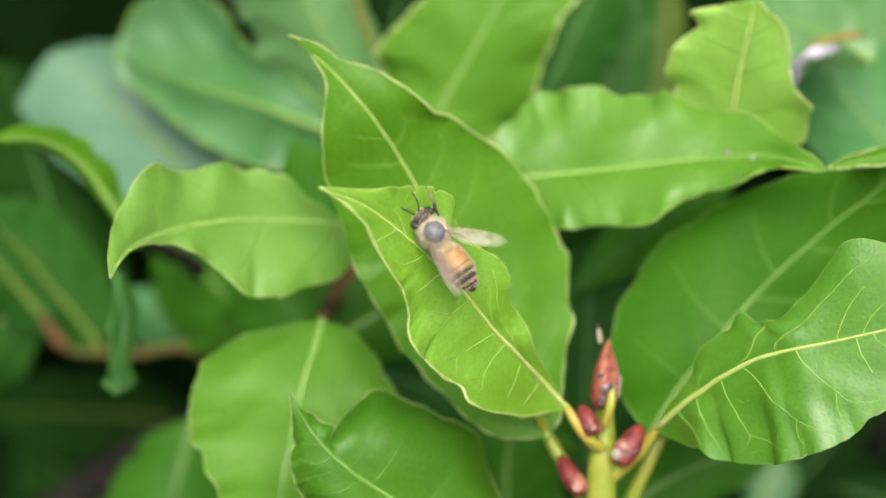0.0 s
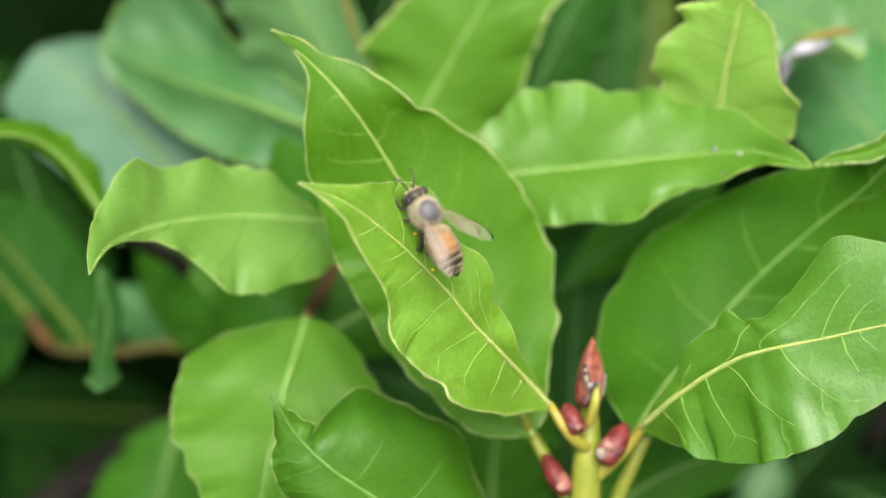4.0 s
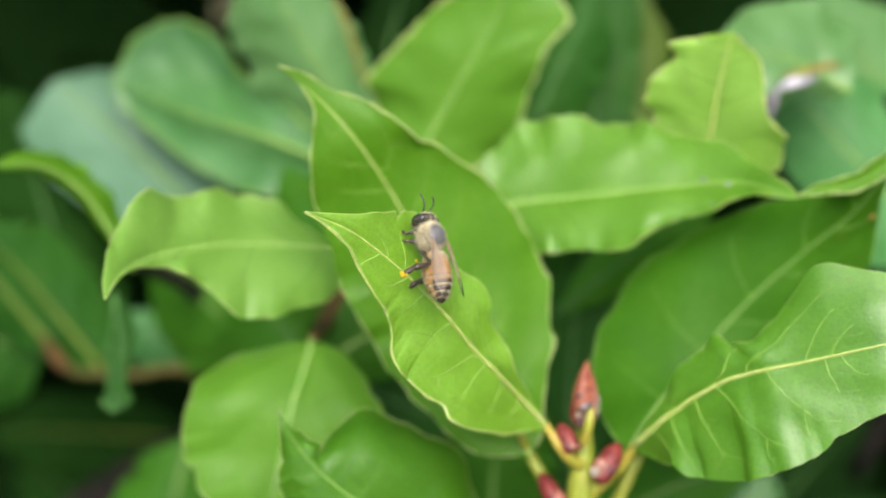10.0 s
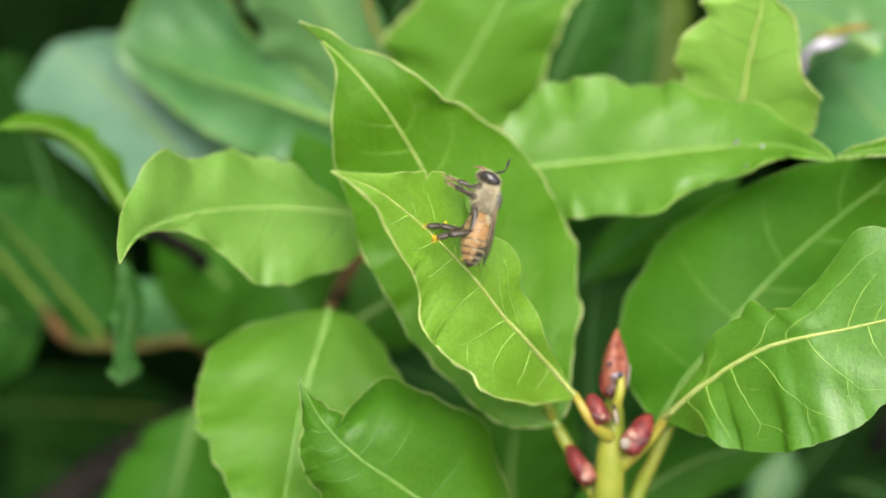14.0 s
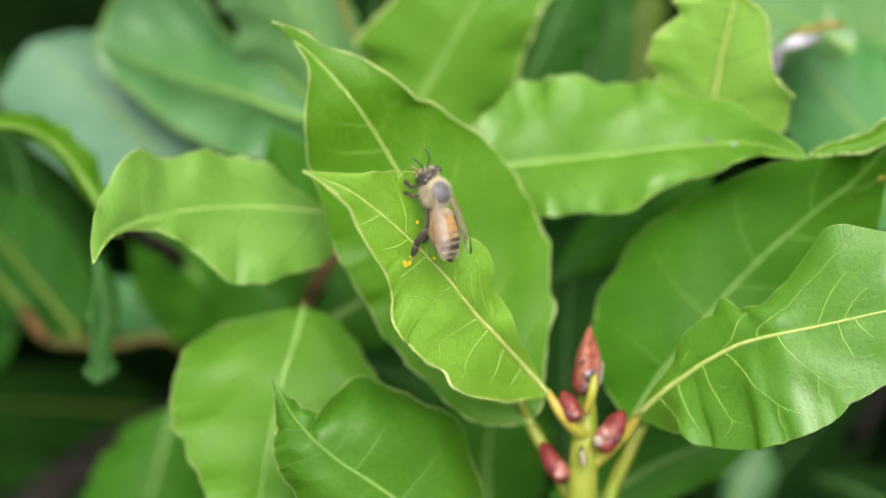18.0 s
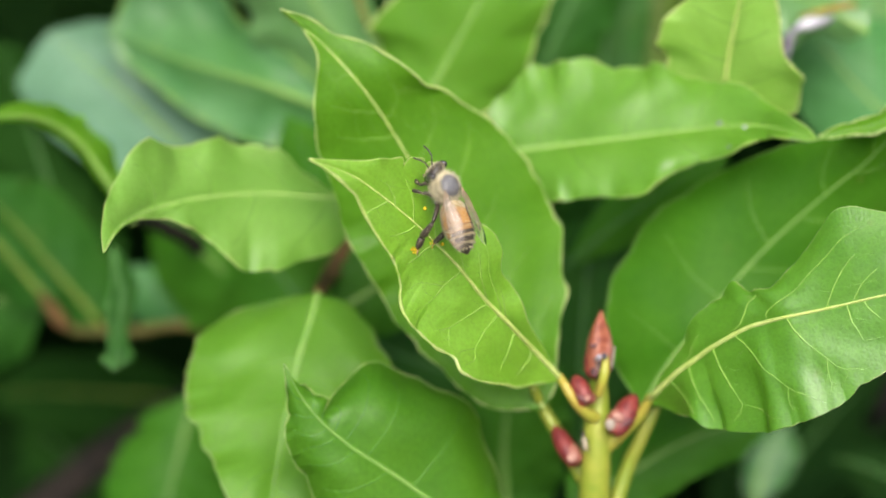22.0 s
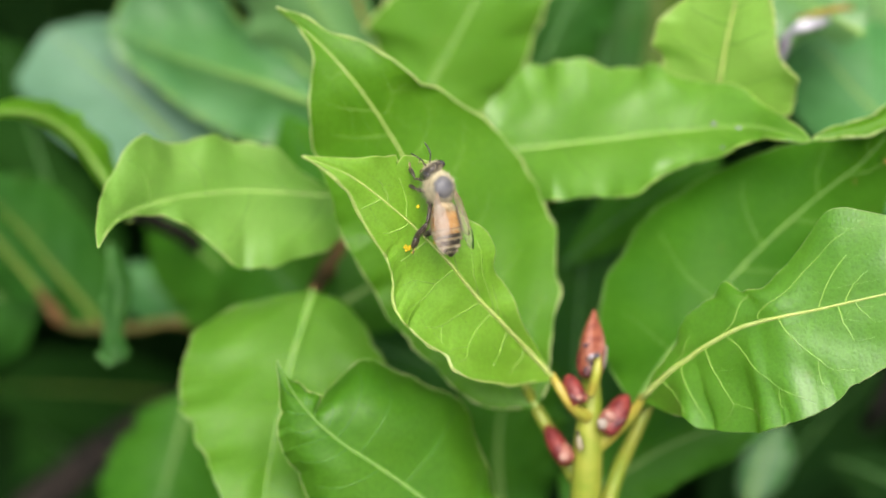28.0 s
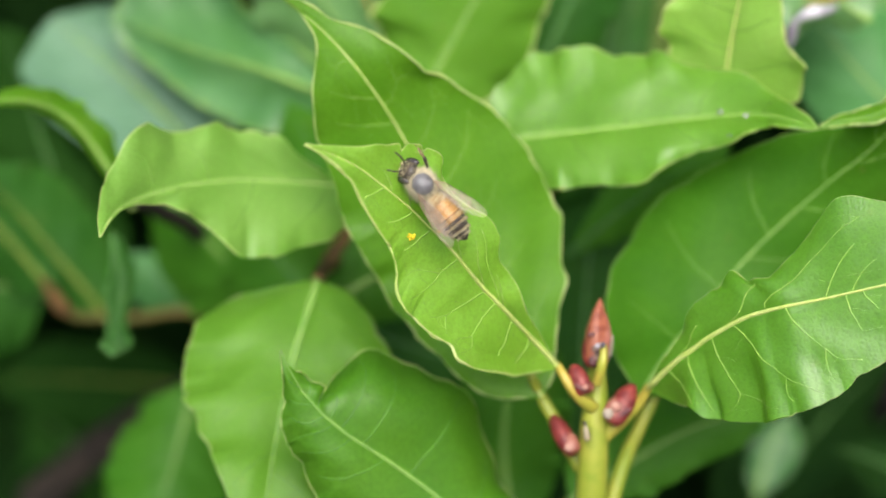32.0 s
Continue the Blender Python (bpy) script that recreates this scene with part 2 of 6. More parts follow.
SCAR = simple("dry_leaf_scar", (0.12, 0.10, 0.13), (0.52, 0.51, 0.57), 260, 0.8)
RUST = simple("rusty_leaf_edge", (0.20, 0.12, 0.015), (0.29, 0.21, 0.03), 300, 0.6)
SOIL = simple("leaf_litter_ground", (0.035, 0.03, 0.015), (0.07, 0.075, 0.025), 14, 0.95, 6, depth=0.01)
BUD_PURPLE = simple("purple_bud_scale", (0.06, 0.02, 0.025), (0.16, 0.06, 0.06), 1500, 0.6)
BUD_PINK = simple("pinkish_bud_foot", (0.30, 0.13, 0.10), (0.42, 0.24, 0.19), 900, 0.6)
BUD_GREY = simple("greyish_bud_scale", (0.22, 0.18, 0.14), (0.34, 0.29, 0.24), 900, 0.65)
BUD_SLATE = simple("dark_slit", (0.02, 0.02, 0.03), (0.10, 0.10, 0.13), 2500, 0.7)
GRAIN = simple("pollen_grain", (0.60, 0.42, 0.008), (0.72, 0.54, 0.015), 2500, 0.8)
VEIN_MID = simple("half_grown_vein", (0.068, 0.20, 0.018), (0.09, 0.25, 0.025), 900, 0.45)

# ---- building tools
MM = 0.001
HOME = Vector((0, 0, 0.9))
LEAN = radians(40)
UP_V, IN_W = Vector((0, math.sin(LEAN), math.cos(LEAN))), Vector((0, math.cos(LEAN), -math.sin(LEAN)))


def at(u, v, w):
    """A place in the shrub, in millimetres: u across it, v up its leaning face, w into its depth."""
    return HOME + MM * (Vector((float(u), 0, 0)) + float(v) * UP_V + float(w) * IN_W)


def smooth(points, n):
    """A Catmull-Rom curve through rows of numbers, at n even steps of its parameter."""
    p = np.array(points, float)
    p = np.vstack([2 * p[0] - p[1], p, 2 * p[-1] - p[-2]])
    t = np.linspace(0, len(p) - 3 - 1e-9, n)
    i = t.astype(int)
    f = (t - i)[:, None]
    a, b, c, d = p[i], p[i + 1], p[i + 2], p[i + 3]
    return 0.5 * (2 * b + (c - a) * f + (2 * a - 5 * b + 4 * c - d) * f**2 + (3 * b - a - 3 * c + d) * f**3)


def mesh(name, verts, faces, material, shade=True):
    me = bpy.data.meshes.new(name)
    me.from_pydata([tuple(v) for v in verts], [], [tuple(f) for f in faces])
    if shade:
        me.polygons.foreach_set("use_smooth", [True] * len(me.polygons))
    me.materials.append(material)
    me.update()
    return me


def part(name, me, parent, label="", kind=""):
    """Links a mesh as one object under a thing or a part."""
    ob = new(name, me)
    ob.parent = parent
    return tagged(ob, label, kind=kind)


def thing(name, place, label, category, group="", kind=""):
    """An empty at a thing's base, which carries its parts."""
    ob = new(name)
    ob.empty_display_size = 0.005
    ob.location = place
    return tagged(ob, label, category, group, kind)


def tube(path, radii, sides=8, flat=1.0, caps=True):
    """A round bar along a path, with a radius at each point; flat squeezes it one way."""
    p = np.array(path, float)
    r = np.broadcast_to(np.array(radii, float), len(p)) if np.ndim(radii) else np.full(len(p), radii)
    t = np.gradient(p, axis=0)
    t /= np.linalg.norm(t, axis=1, keepdims=True) + 1e-12
    ref = np.array([0.31, -0.87, 0.38])
    a = np.cross(t, ref)
    a /= np.linalg.norm(a, axis=1, keepdims=True) + 1e-12
    b = np.cross(t, a)
    ang = np.linspace(0, 2 * np.pi, sides, endpoint=False)
    ring = p[:, None] + r[:, None, None] * (np.cos(ang)[None, :, None] * a[:, None] + flat * np.sin(ang)[None, :, None] * b[:, None])
    verts = ring.reshape(-1, 3)
    n = len(p)
    faces = [(i * sides + j, i * sides + (j + 1) % sides, (i + 1) * sides + (j + 1) % sides, (i + 1) * sides + j) for i in range(n - 1) for j in range(sides)]
    if caps:
        faces += [tuple(range(sides))[::-1], tuple((n - 1) * sides + j for j in range(sides))]
    return verts, faces


def lathe(profile, origin, axis, sides=16, squash=1.0, bumps=0.0, seed=0):
    """A body of revolution: rows of (along, radius) from origin along axis."""
    rng = np.random.RandomState(seed)
    axis = Vector(axis).normalized()
    path = [Vector(origin) + axis * a for a, _ in profile]
    v, f = tube(path, [r for _, r in profile], sides, squash)
    if bumps:
        c = np.repeat(np.array([tuple(q) for q in path]), sides, axis=0)
        v = c + (v - c) * (1 + bumps * rng.uniform(-1, 1, (len(v), 1)))
    return v, f


def oval(centre, radii, turn=None, rings=12, sides=18):
    """An ellipsoid, as verts and faces."""
    th = np.linspace(0, np.pi, rings + 1)[1:-1]
    ph = np.linspace(0, 2 * np.pi, sides, endpoint=False)
    v = [(0, 0, 1)] + [(math.sin(a) * math.cos(b), math.sin(a) * math.sin(b), math.cos(a)) for a in th for b in ph] + [(0, 0, -1)]
    v = np.array(v) * np.array(radii)
    if turn is not None:
        v = v @ np.array(turn.to_3x3()).T
    v = v + np.array(centre)
    f = [(0, 1 + j, 1 + (j + 1) % sides) for j in range(sides)]
    for i in range(rings - 2):
        f += [(1 + i * sides + j, 1 + (i + 1) * sides + j, 1 + (i + 1) * sides + (j + 1) % sides, 1 + i * sides + (j + 1) % sides) for j in range(sides)]
    last = len(v) - 1
    f += [(last, 1 + (rings - 2) * sides + (j + 1) % sides, 1 + (rings - 2) * sides + j) for j in range(sides)]
    return v, f


def joined(pieces):
    """Several (verts, faces) as one."""
    verts, faces, n = [], [], 0
    for v, f in pieces:
        verts.append(np.array(v, float))
        faces += [tuple(i + n for i in q) for q in f]
        n += len(v)
    return np.vstack(verts), faces


class Blade:
    """A laurel leaf's surface. midrib: places in millimetres from base to tip; left, right: at each of them the half's width, the degrees by
    which it lifts towards the light and how far its margin sweeps towards the tip; curl: how each margin rolls up; ruffle: the waves of its margin, in parts of the half's width; bites: (side, along, depth, reach), nibbles: the number of small ones;
    hem: how far the left and the right margin swing out or in, in millimetres at even steps from base to tip, and crest: how far they rise with it."""

    def __init__(self, midrib, left, right, ruffle=0.10, waves=7.0, bulge=0.06, seed=1, bites=(), nibbles=0, jag=0.045, steps=56, across=9, face=None, curl=(0.0, 0.0), hem=None, crest=0.5):
        rng = np.random.RandomState(seed)
        self.n, self.k = steps, across
        self.mid = np.array([tuple(at(*q)) for q in smooth(midrib, steps)])
        t = np.gradient(self.mid, axis=0)
        t /= np.linalg.norm(t, axis=1, keepdims=True)
        view = np.array(tuple(-IN_W if face is None else face))
        nrm = view - t * (t @ view)[:, None]
        nrm /= np.linalg.norm(nrm, axis=1, keepdims=True)
        side = np.cross(t, nrm)
        self.normal = nrm
        s = np.linspace(0, 1, steps)
        rows = []
        for sign, half in ((-1, left), (1, right)):
            wa = smooth(half, steps)
            sweep = t * (wa[:, 2] * MM)[:, None]
            width, lift = np.clip(wa[:, 0], 0.02, None) * MM, np.radians(wa[:, 1])
            edge = np.convolve(rng.uniform(-1, 1, steps + 4), [0.25, 0.5, 0.25], "same")[2:-2]
            edge = 0.9 * edge + 2.2 * np.convolve(rng.uniform(-1, 1, steps + 8), np.ones(9) / 9, "valid")
            ends = np.clip(np.minimum(s, 1 - s) * 8, 0, 1)
            width = width * (1 + jag * edge * ends)
            cut = np.zeros(steps)
            marks = [b for b in bites if b[0] == sign] + [(sign, rng.uniform(0.08, 0.93), rng.uniform(0.03, 0.10), rng.uniform(0.005, 0.018)) for _ in range(nibbles // 2)]
            for _, along, depth, reach in marks:
                cut = np.maximum(cut, depth * np.exp(-(((s - along) / reach) ** 2)))
            out = side * sign * np.cos(lift)[:, None] + nrm * np.sin(lift)[:, None]
            perp = nrm * np.cos(lift)[:, None] - side * sign * np.sin(lift)[:, None]
            ph, drift = rng.uniform(0, 6.28), np.convolve(rng.uniform(-1, 1, steps + 14), np.ones(15) / 15, "valid") * 5
            swell = 0.25 + 1.5 * np.clip(smooth(rng.uniform(-0.4, 1, (9, 1)), steps)[:, 0], 0, 1)
            wave = ends * swell * sum(a * np.sin(2 * np.pi * waves * k * s + ph * k + drift) for a, k in ((0.8, 0.55), (0.8, 1.0), (0.35, 2.1)))
            amount = ruffle[sign > 0] if isinstance(ruffle, tuple) else ruffle
            swing = smooth([[x] for x in hem[sign > 0]], steps)[:, 0] * MM if hem else np.zeros(steps)
            half_rows = []
            for share in np.linspace(0, 1, across + 1):
                f = share
                f_cut = share - cut * max(0.0, (share - 0.55) / 0.45)
                h = bulge * np.sin(np.pi * f) + 0.85 * amount * f**4 * wave + curl[sign > 0] * f**4 - 0.03 * math.exp(-((f / 0.12) ** 2)) + 0.014 * np.sin(30 * s - 9 * f) * math.sin(np.pi * f)
                half_rows.append(self.mid + sweep * f + out * (width * f_cut + swing * f**3)[:, None] + perp * (width * h + crest * swing * f**5)[:, None])
            rows.append(half_rows)
        self.grid = np.array(rows[0][:0:-1] + rows[1])  # columns from the left margin to the right one

    def point(self, s, f, lift=0.0):
        """A place on the surface: s along it, f from -1 (left margin) to 1."""
        x, y = np.clip(s, 0, 1) * (self.n - 1), (np.clip(f, -1, 1) + 1) * self.k
        i, j = int(min(x, self.n - 2)), int(min(y, 2 * self.k - 1))
        a, b = x - i, y - j
        g = self.grid
        p = g[j, i] * (1 - a) * (1 - b) + g[j, i + 1] * a * (1 - b) + g[j + 1, i] * (1 - a) * b + g[j + 1, i + 1] * a * b
        return p + self.normal[i] * lift

    def sheet(self, thick=0.00028):
        """The blade with its thickness, as verts and faces."""
        g = self.grid
        cols, n = g.shape[:2]
        du, dv = np.gradient(g, axis=0), np.gradient(g, axis=1)
        nn = np.cross(du, dv)
        nn /= np.linalg.norm(nn, axis=2, keepdims=True) + 1e-15
        if (nn[self.k, n // 2] @ self.normal[n // 2]) < 0:
            nn = -nn
        top, low = g.reshape(-1, 3), (g - nn * thick).reshape(-1, 3)
        q = lambda j, i: j * n + i
        m = cols * n
        f = [(q(j, i), q(j + 1, i), q(j + 1, i + 1), q(j, i + 1)) for j in range(cols - 1) for i in range(n - 1)]
        f += [tuple(m + x for x in p[::-1]) for p in list(f)]
        rim = [q(0, i) for i in range(n)] + [q(j, n - 1) for j in range(1, cols)] + [q(cols - 1, i) for i in range(n - 2, -1, -1)] + [q(j, 0) for j in range(cols - 2, 0, -1)]
        k = len(rim)
        f += [(2 * m + a, 2 * m + b, 2 * m + k + b, 2 * m + k + a) for a, b in zip(range(k), list(range(1, k)) + [0])]
        return np.vstack([top, low, top[rim], low[rim]]), f


def laurel_leaf(sprig, blade, material, label="", veins=0, rim=EDGE, rib=RIB, thick_rib=0.5, seed=3, rim_size=0.1, drawn=(), vein_mat=VEIN, vein_size=1.0, fade=1.25):
    """A leaf on a sprig: the blade, with its midrib, side veins and pale margin."""
    rng = np.random.RandomState(seed)
    here = np.array(tuple(sprig.location))
    v, f = blade.sheet()
    leaf = part("leaf", mesh("leaf", v - here, f, material), sprig, label)
    ss = np.linspace(0.0, 0.985, 40)
    path = np.array([blade.point(s, 0, 0.00003) for s in ss]) - here
    part("midrib", mesh("midrib", *tube(path, np.minimum(0.09 + (thick_rib - 0.09) * (1 - ss) ** fade, 0.02 + 0.6 * (1 - ss)) * MM, 7), rib), leaf)
    if rim:
        for side in (-1, 1):
            sel = np.linspace(0.03, 1, 150)
            uneven = smooth(rng.uniform(0.55, 1.5, (40, 1)), 150)[:, 0]
            edge = np.array([blade.point(s, side, -0.0001) for s in sel]) - here
            part("margin", mesh("margin", *tube(edge, (rim_size[side > 0] if isinstance(rim_size, tuple) else rim_size) * MM * uneven, 5), rim), leaf)
    for row in drawn or ([(s0, 0, s0 + reach, sd * rng.uniform(0.74, 0.86), rng.uniform(-0.015, 0.0)) for sd, s0, reach in ((-1 if n % 2 else 1, 0.07 + 0.80 * (n + rng.uniform(-0.2, 0.2)) / veins, rng.uniform(0.07, 0.12)) for n in range(veins))],):
        for s0, f0, s1, f1, bow in row:
            x = np.linspace(0, 1, 20)
            wob = np.convolve(rng.uniform(-1, 1, 24), np.ones(5) / 5, "valid") * 0.004 * np.sin(np.pi * x)
            pts = [blade.point(s0 + (s1 - s0) * a + 4 * bow * a * (1 - a) + w, f0 + (f1 - f0) * a, 0.00001) for a, w in zip(x, wob)]
            thick = np.array((0.1, 0.04) if f0 == 0 else (0.055, 0.022)) * vein_size
            vein = part("vein", mesh("vein", *tube(np.array(pts) - here, np.linspace(*thick, 20) * MM, 5), vein_mat), leaf)
            if drawn:
                # a few fine veins that stray from the vein into the blade
                fine = []
                for _ in range(3):
                    a = rng.uniform(0.15, 1.0)
                    s2, f2 = s0 + (s1 - s0) * a + 4 * bow * a * (1 - a), f0 + (f1 - f0) * a
                    ds, df, bend = rng.choice([-1, 1]) * rng.uniform(0.015, 0.05), math.copysign(rng.uniform(0.0, 0.12), f1), rng.uniform(-0.006, 0.006)
                    fine.append(tube(np.array([blade.point(s2 + ds * k + bend * math.sin(3.1 * k), np.clip(f2 + df * k, -0.95, 0.95), 0.0) for k in np.linspace(0, 1, 7)]) - here, 0.017 * MM, 4))
                part("vein_net", mesh("vein_net", *joined(fine), vein_mat), leaf, kind="stuff")
    return leaf


def bar(name, parent, points, radii, material, label="", n=24, sides=10):
    """A stem or stalk through places in the shrub; radii in millimetres."""
    here = np.array(tuple(parent.location))
    p = np.array([tuple(at(*q)) for q in smooth(points, n)]) - here
    r = smooth([[x] for x in radii], n)[:, 0] * MM
    return part(name, mesh(name, *tube(p, r, sides), material), parent, label)

# ---- the sprigs, leaf by leaf
SPRIGS = "leafy laurel sprigs"

front = thing("laurel_sprig", at(20.5, -42.8, 14.0), "front laurel sprig with red buds and bright green leaves", "laurel sprig", SPRIGS)
front_leaf = laurel_leaf(front, Blade(
    midrib=[(16.1, -20.5, 6), (12.6, -16.7, 2), (8.3, -12, -5), (5.6, -9.2, -8), (3.7, -6.8, -11), (1.9, -4.5, -13), (-0.1, -2.3, -15), (-1.9, -0.4, -17), (-3.8, 1.5, -19), (-8, 4.9, -23), (-11.5, 7.2, -26), (-16.4, 9.1, -29)],
    left=[(0, 0, 0), (6.3, 18, 1.6), (9.2, 18, 1.4), (9.5, 19, 1), (10.3, 16, 0.6), (9.6, 12, 0.6), (8.3, 8, 0.7), (6.2, 7, 1.1), (4.8, 4, 1.2), (2.7, -7, 1.3), (1.2, 0, 0.9), (0, 0, 0)],
    right=[(0, 0, 0), (0.8, 3, -0.8), (2.3, 16, -2.1), (4.2, -8, -1.6), (4.8, -18, -1.4), (6.3, -18, -1.6), (5.8, -23, -2), (8.4, -30, 0.6), (8.6, -31, 0.9), (5.2, -24, -0.5), (2.7, -5, -1.5), (0, 0, 0)], seed=11, jag=0.008, hem=([0, -0.1, -0.3, -0.7, -0.3, 0.4, 0.7, -0.3, -0.5, -0.3, 0, 0.4, 1, 1.1, 0.5, -0.1, 0.1, 0, 0.4, 0.4, 0.1, -0.3, 0, 0, -0.1, 0], [0, 0, 0.1, 0.1, -0.1, -0.2, -0.2, -0.4, -0.5, 0, 0.5, 0.2, 0.3, 0.5, -0.2, -1.4, -1.5, -0.3, -0.3, 0, 0.2, 0, 0.2, -0.3, -0.2, 0]), ruffle=(0.05, 0.012), curl=(0.28, 0.0), waves=7, steps=200, across=12, bites=((1, 0.793, 0.24, 0.005), (1, 0.736, 0.10, 0.006)), nibbles=0), YOUNG, "young bright green leaf with a bitten upper edge", veins=0, drawn=([(0.154, 0, 0.14, -0.67, 0), (0.209, 0, 0.218, -0.63, 0.006), (0.218, -0.63, 0.269, -0.9, 0.004), (0.218, -0.63, 0.227, -0.9, -0.019), (0.261, 0, 0.331, -0.64, 0.003), (0.331, -0.64, 0.377, -0.83, 0), (0.332, -0.65, 0.306, -0.88, 0), (0.43, 0, 0.45, -0.35, 0), (0.45, -0.35, 0.541, -0.75, 0.023), (0.45, -0.35, 0.492, -0.87, -0.018), (0.59, 0, 0.617, -0.71, 0.003), (0.711, 0, 0.742, -0.73, -0.008), (0.793, 0, 0.8, -0.9, 0), (0.108, 0, 0.102, -0.69, -0.004)], [(0.405, 0, 0.519, 0.31, 0.01), (0.258, 0, 0.453, 0.49, -0.005), (0.217, 0, 0.471, 0.73, -0.068), (0.185, 0, 0.295, 0.6, -0.015), (0.723, 0, 0.779, 0.53, 0), (0.582, 0, 0.676, 0.35, 0.002), (0.777, 0, 0.818, 0.3, -0.007)]), seed=11, thick_rib=0.42, fade=1.7, rim_size=(0.19, 0.1))
laurel_leaf(front, Blade(
    midrib=[(13.7, -24.8, 12), (12, -21.5, 12), (9.8, -17.7, 12), (6.3, -11.1, 13), (2.3, -3.2, 13), (-2, 5.3, 11), (-6.6, 13.4, 8), (-11.5, 20.4, 4), (-16.8, 26.1, 3), (-22, 30.3, 2)],
    left=[(0, 0, 0), (5.6, -10, -0.6), (8.4, -7, 0.1), (10.9, -5, -0.2), (13, -5, 0.2), (13.1, -7, 2.4), (9.9, -9, 3.9), (5.5, -2, 2.5), (1.3, 24, -0.2), (0, 0, 0)],
    right=[(0, 0, 0), (4.4, -27, -0.5), (7.2, -25, -0.8), (11.6, -26, -1.6), (16.4, -24, -3), (15, -21, -3.4), (10.3, -18, -2.7), (6.2, -5, -5), (3.7, -7, -3.9), (0, 0, 0)], seed=12, jag=0.024, hem=([0, 0, 0, 0, 0, 0, 0, -0.4, 0.4, 0, 0, -0.7, -0.8, -0.4, -0.4, -1, -0.3, 0.5, 0.5, 0.6, 0.1, 0, 0.1, 0, -0.6, 0], [0, 0, 0, -0.4, -0.4, -0.5, -0.5, -0.5, 0.6, -0.7, -1.2, -1, -1, -0.7, -0.4, 0, 0.5, 0.4, 0.9, 0.4, 0.8, 0.4, 0.2, -0.9, 0.1, 0]), ruffle=(0.07, 0.03), curl=(0.2, 0.1), waves=8, steps=150, nibbles=0), FRESH, "broad green leaf with a long pointed tip", veins=0, drawn=([(0.698, 0, 0.739, 0.41, -0.006), (0.739, 0.41, 0.797, 0.64, 0), (0.739, 0.41, 0.765, 0.82, 0.003), (0.606, 0, 0.666, 0.57, 0), (0.666, 0.57, 0.715, 0.78, 0.003), (0.53, 0, 0.64, 0.82, -0.006), (0.33, 0, 0.419, 0.6, 0), (0.2, 0, 0.321, 0.82, -0.005), (0.43, 0, 0.523, 0.56, -0.005)], [(0.714, 0, 0.75, -0.71, -0.005), (0.666, 0, 0.687, -0.73, -0.007), (0.801, 0, 0.797, -0.59, 0), (0.5, 0, 0.55, -0.7, 0), (0.4, 0, 0.45, -0.75, 0), (0.28, 0, 0.34, -0.75, 0)]), seed=12, thick_rib=0.34, rim_size=(0.12, 0.17), vein_size=0.75, vein_mat=VEIN_SOFT)
laurel_leaf(front, Blade(
    midrib=[(27.7, -23.4, 6), (31.2, -19.2, 0), (33.6, -17.1, -3), (35.3, -15.6, -5), (39.3, -13, -9), (41.7, -12.1, -11), (44, -11.4, -13), (46.8, -10.8, -14), (49.5, -10.2, -15), (54.3, -9, -17), (59.6, -7.7, -19), (65.5, -6.1, -19), (72.2, -4, -18)],
    left=[(0, 0, 0), (1.3, -26, -2.4), (2.2, -30, -2.6), (3.9, -25, -3.5), (4.3, -25, -5.6), (7.0, -19, -5.9), (5.9, -25, -4.7), (6.8, -24, -3.0), (9.4, -20, -2.0), (11.6, -16, -2.2), (9.6, -18, 1.8), (5.8, -18, 3.1), (0, 0, 0)],
    right=[(0, 0, 0), (5.5, 30, -0.8), (8.9, 25, -2.1), (10.9, 20, -2.0), (13.8, 14, -1.1), (14, 10, 1.3), (13.5, 7, 1.7), (12.7, 5, 1.5), (11.4, 4, 1.4), (9.6, 0, 0.2), (8.2, -6, -0.3), (6.6, -11, 0.1), (0, 0, 0)], seed=13, jag=0.012, hem=([0, -0.1, 0, -0.1, 0.1, -0.3, -0.8, 0.2, 0.7, -0.3, -1.7, -0.4, -1.2, -1.1, -1.6, -1, -1.1, -0.9, -0.4, 0.9, 0.1, 0, 0, 0, 0, 0], [0, 1.1, 0.7, 0, 0.5, 0.5, 0.2, 0.3, 0.1, 0, 0, -0.2, -0.1, 0, 0, 0, -0.1, -0.7, -0.3, -0.2, 0, 0, 0, 0, 0, 0]), ruffle=(0.015, 0.014), waves=5, steps=150, nibbles=0, curl=(0.0, 0.12)), GLOSSY, "glossy bright green leaf with pale veins", veins=0, drawn=([(0.126, 0, 0.179, 0.89, -0.004), (0.252, 0, 0.291, 0.7, -0.002), (0.291, 0.7, 0.404, 0.91, -0.013), (0.291, 0.7, 0.266, 0.88, 0.006), (0.302, 0, 0.45, 0.66, -0.011), (0.45, 0.66, 0.557, 0.92, 0.002), (0.45, 0.66, 0.447, 0.89, -0.017), (0.504, 0, 0.613, 0.51, -0.013), (0.613, 0.51, 0.702, 0.83, -0.01), (0.613, 0.51, 0.611, 0.84, -0.017), (0.706, 0, 0.72, 0.49, -0.003), (0.739, 0, 0.765, 0.29, -0.002), (0.066, 0, 0.128, 0.9, -0.02)], [(0.429, 0, 0.668, -0.59, -0.051), (0.668, -0.59, 0.774, -0.79, 0.018), (0.27, 0, 0.5, -0.8, 0.04), (0.1, 0, 0.265, -0.55, -0.04), (0.661, 0, 0.757, -0.51, -0.009), (0.719, 0, 0.781, -0.3, -0.005)]), seed=13, thick_rib=0.46, vein_size=0.95, rim_size=(0.05, 0.075))
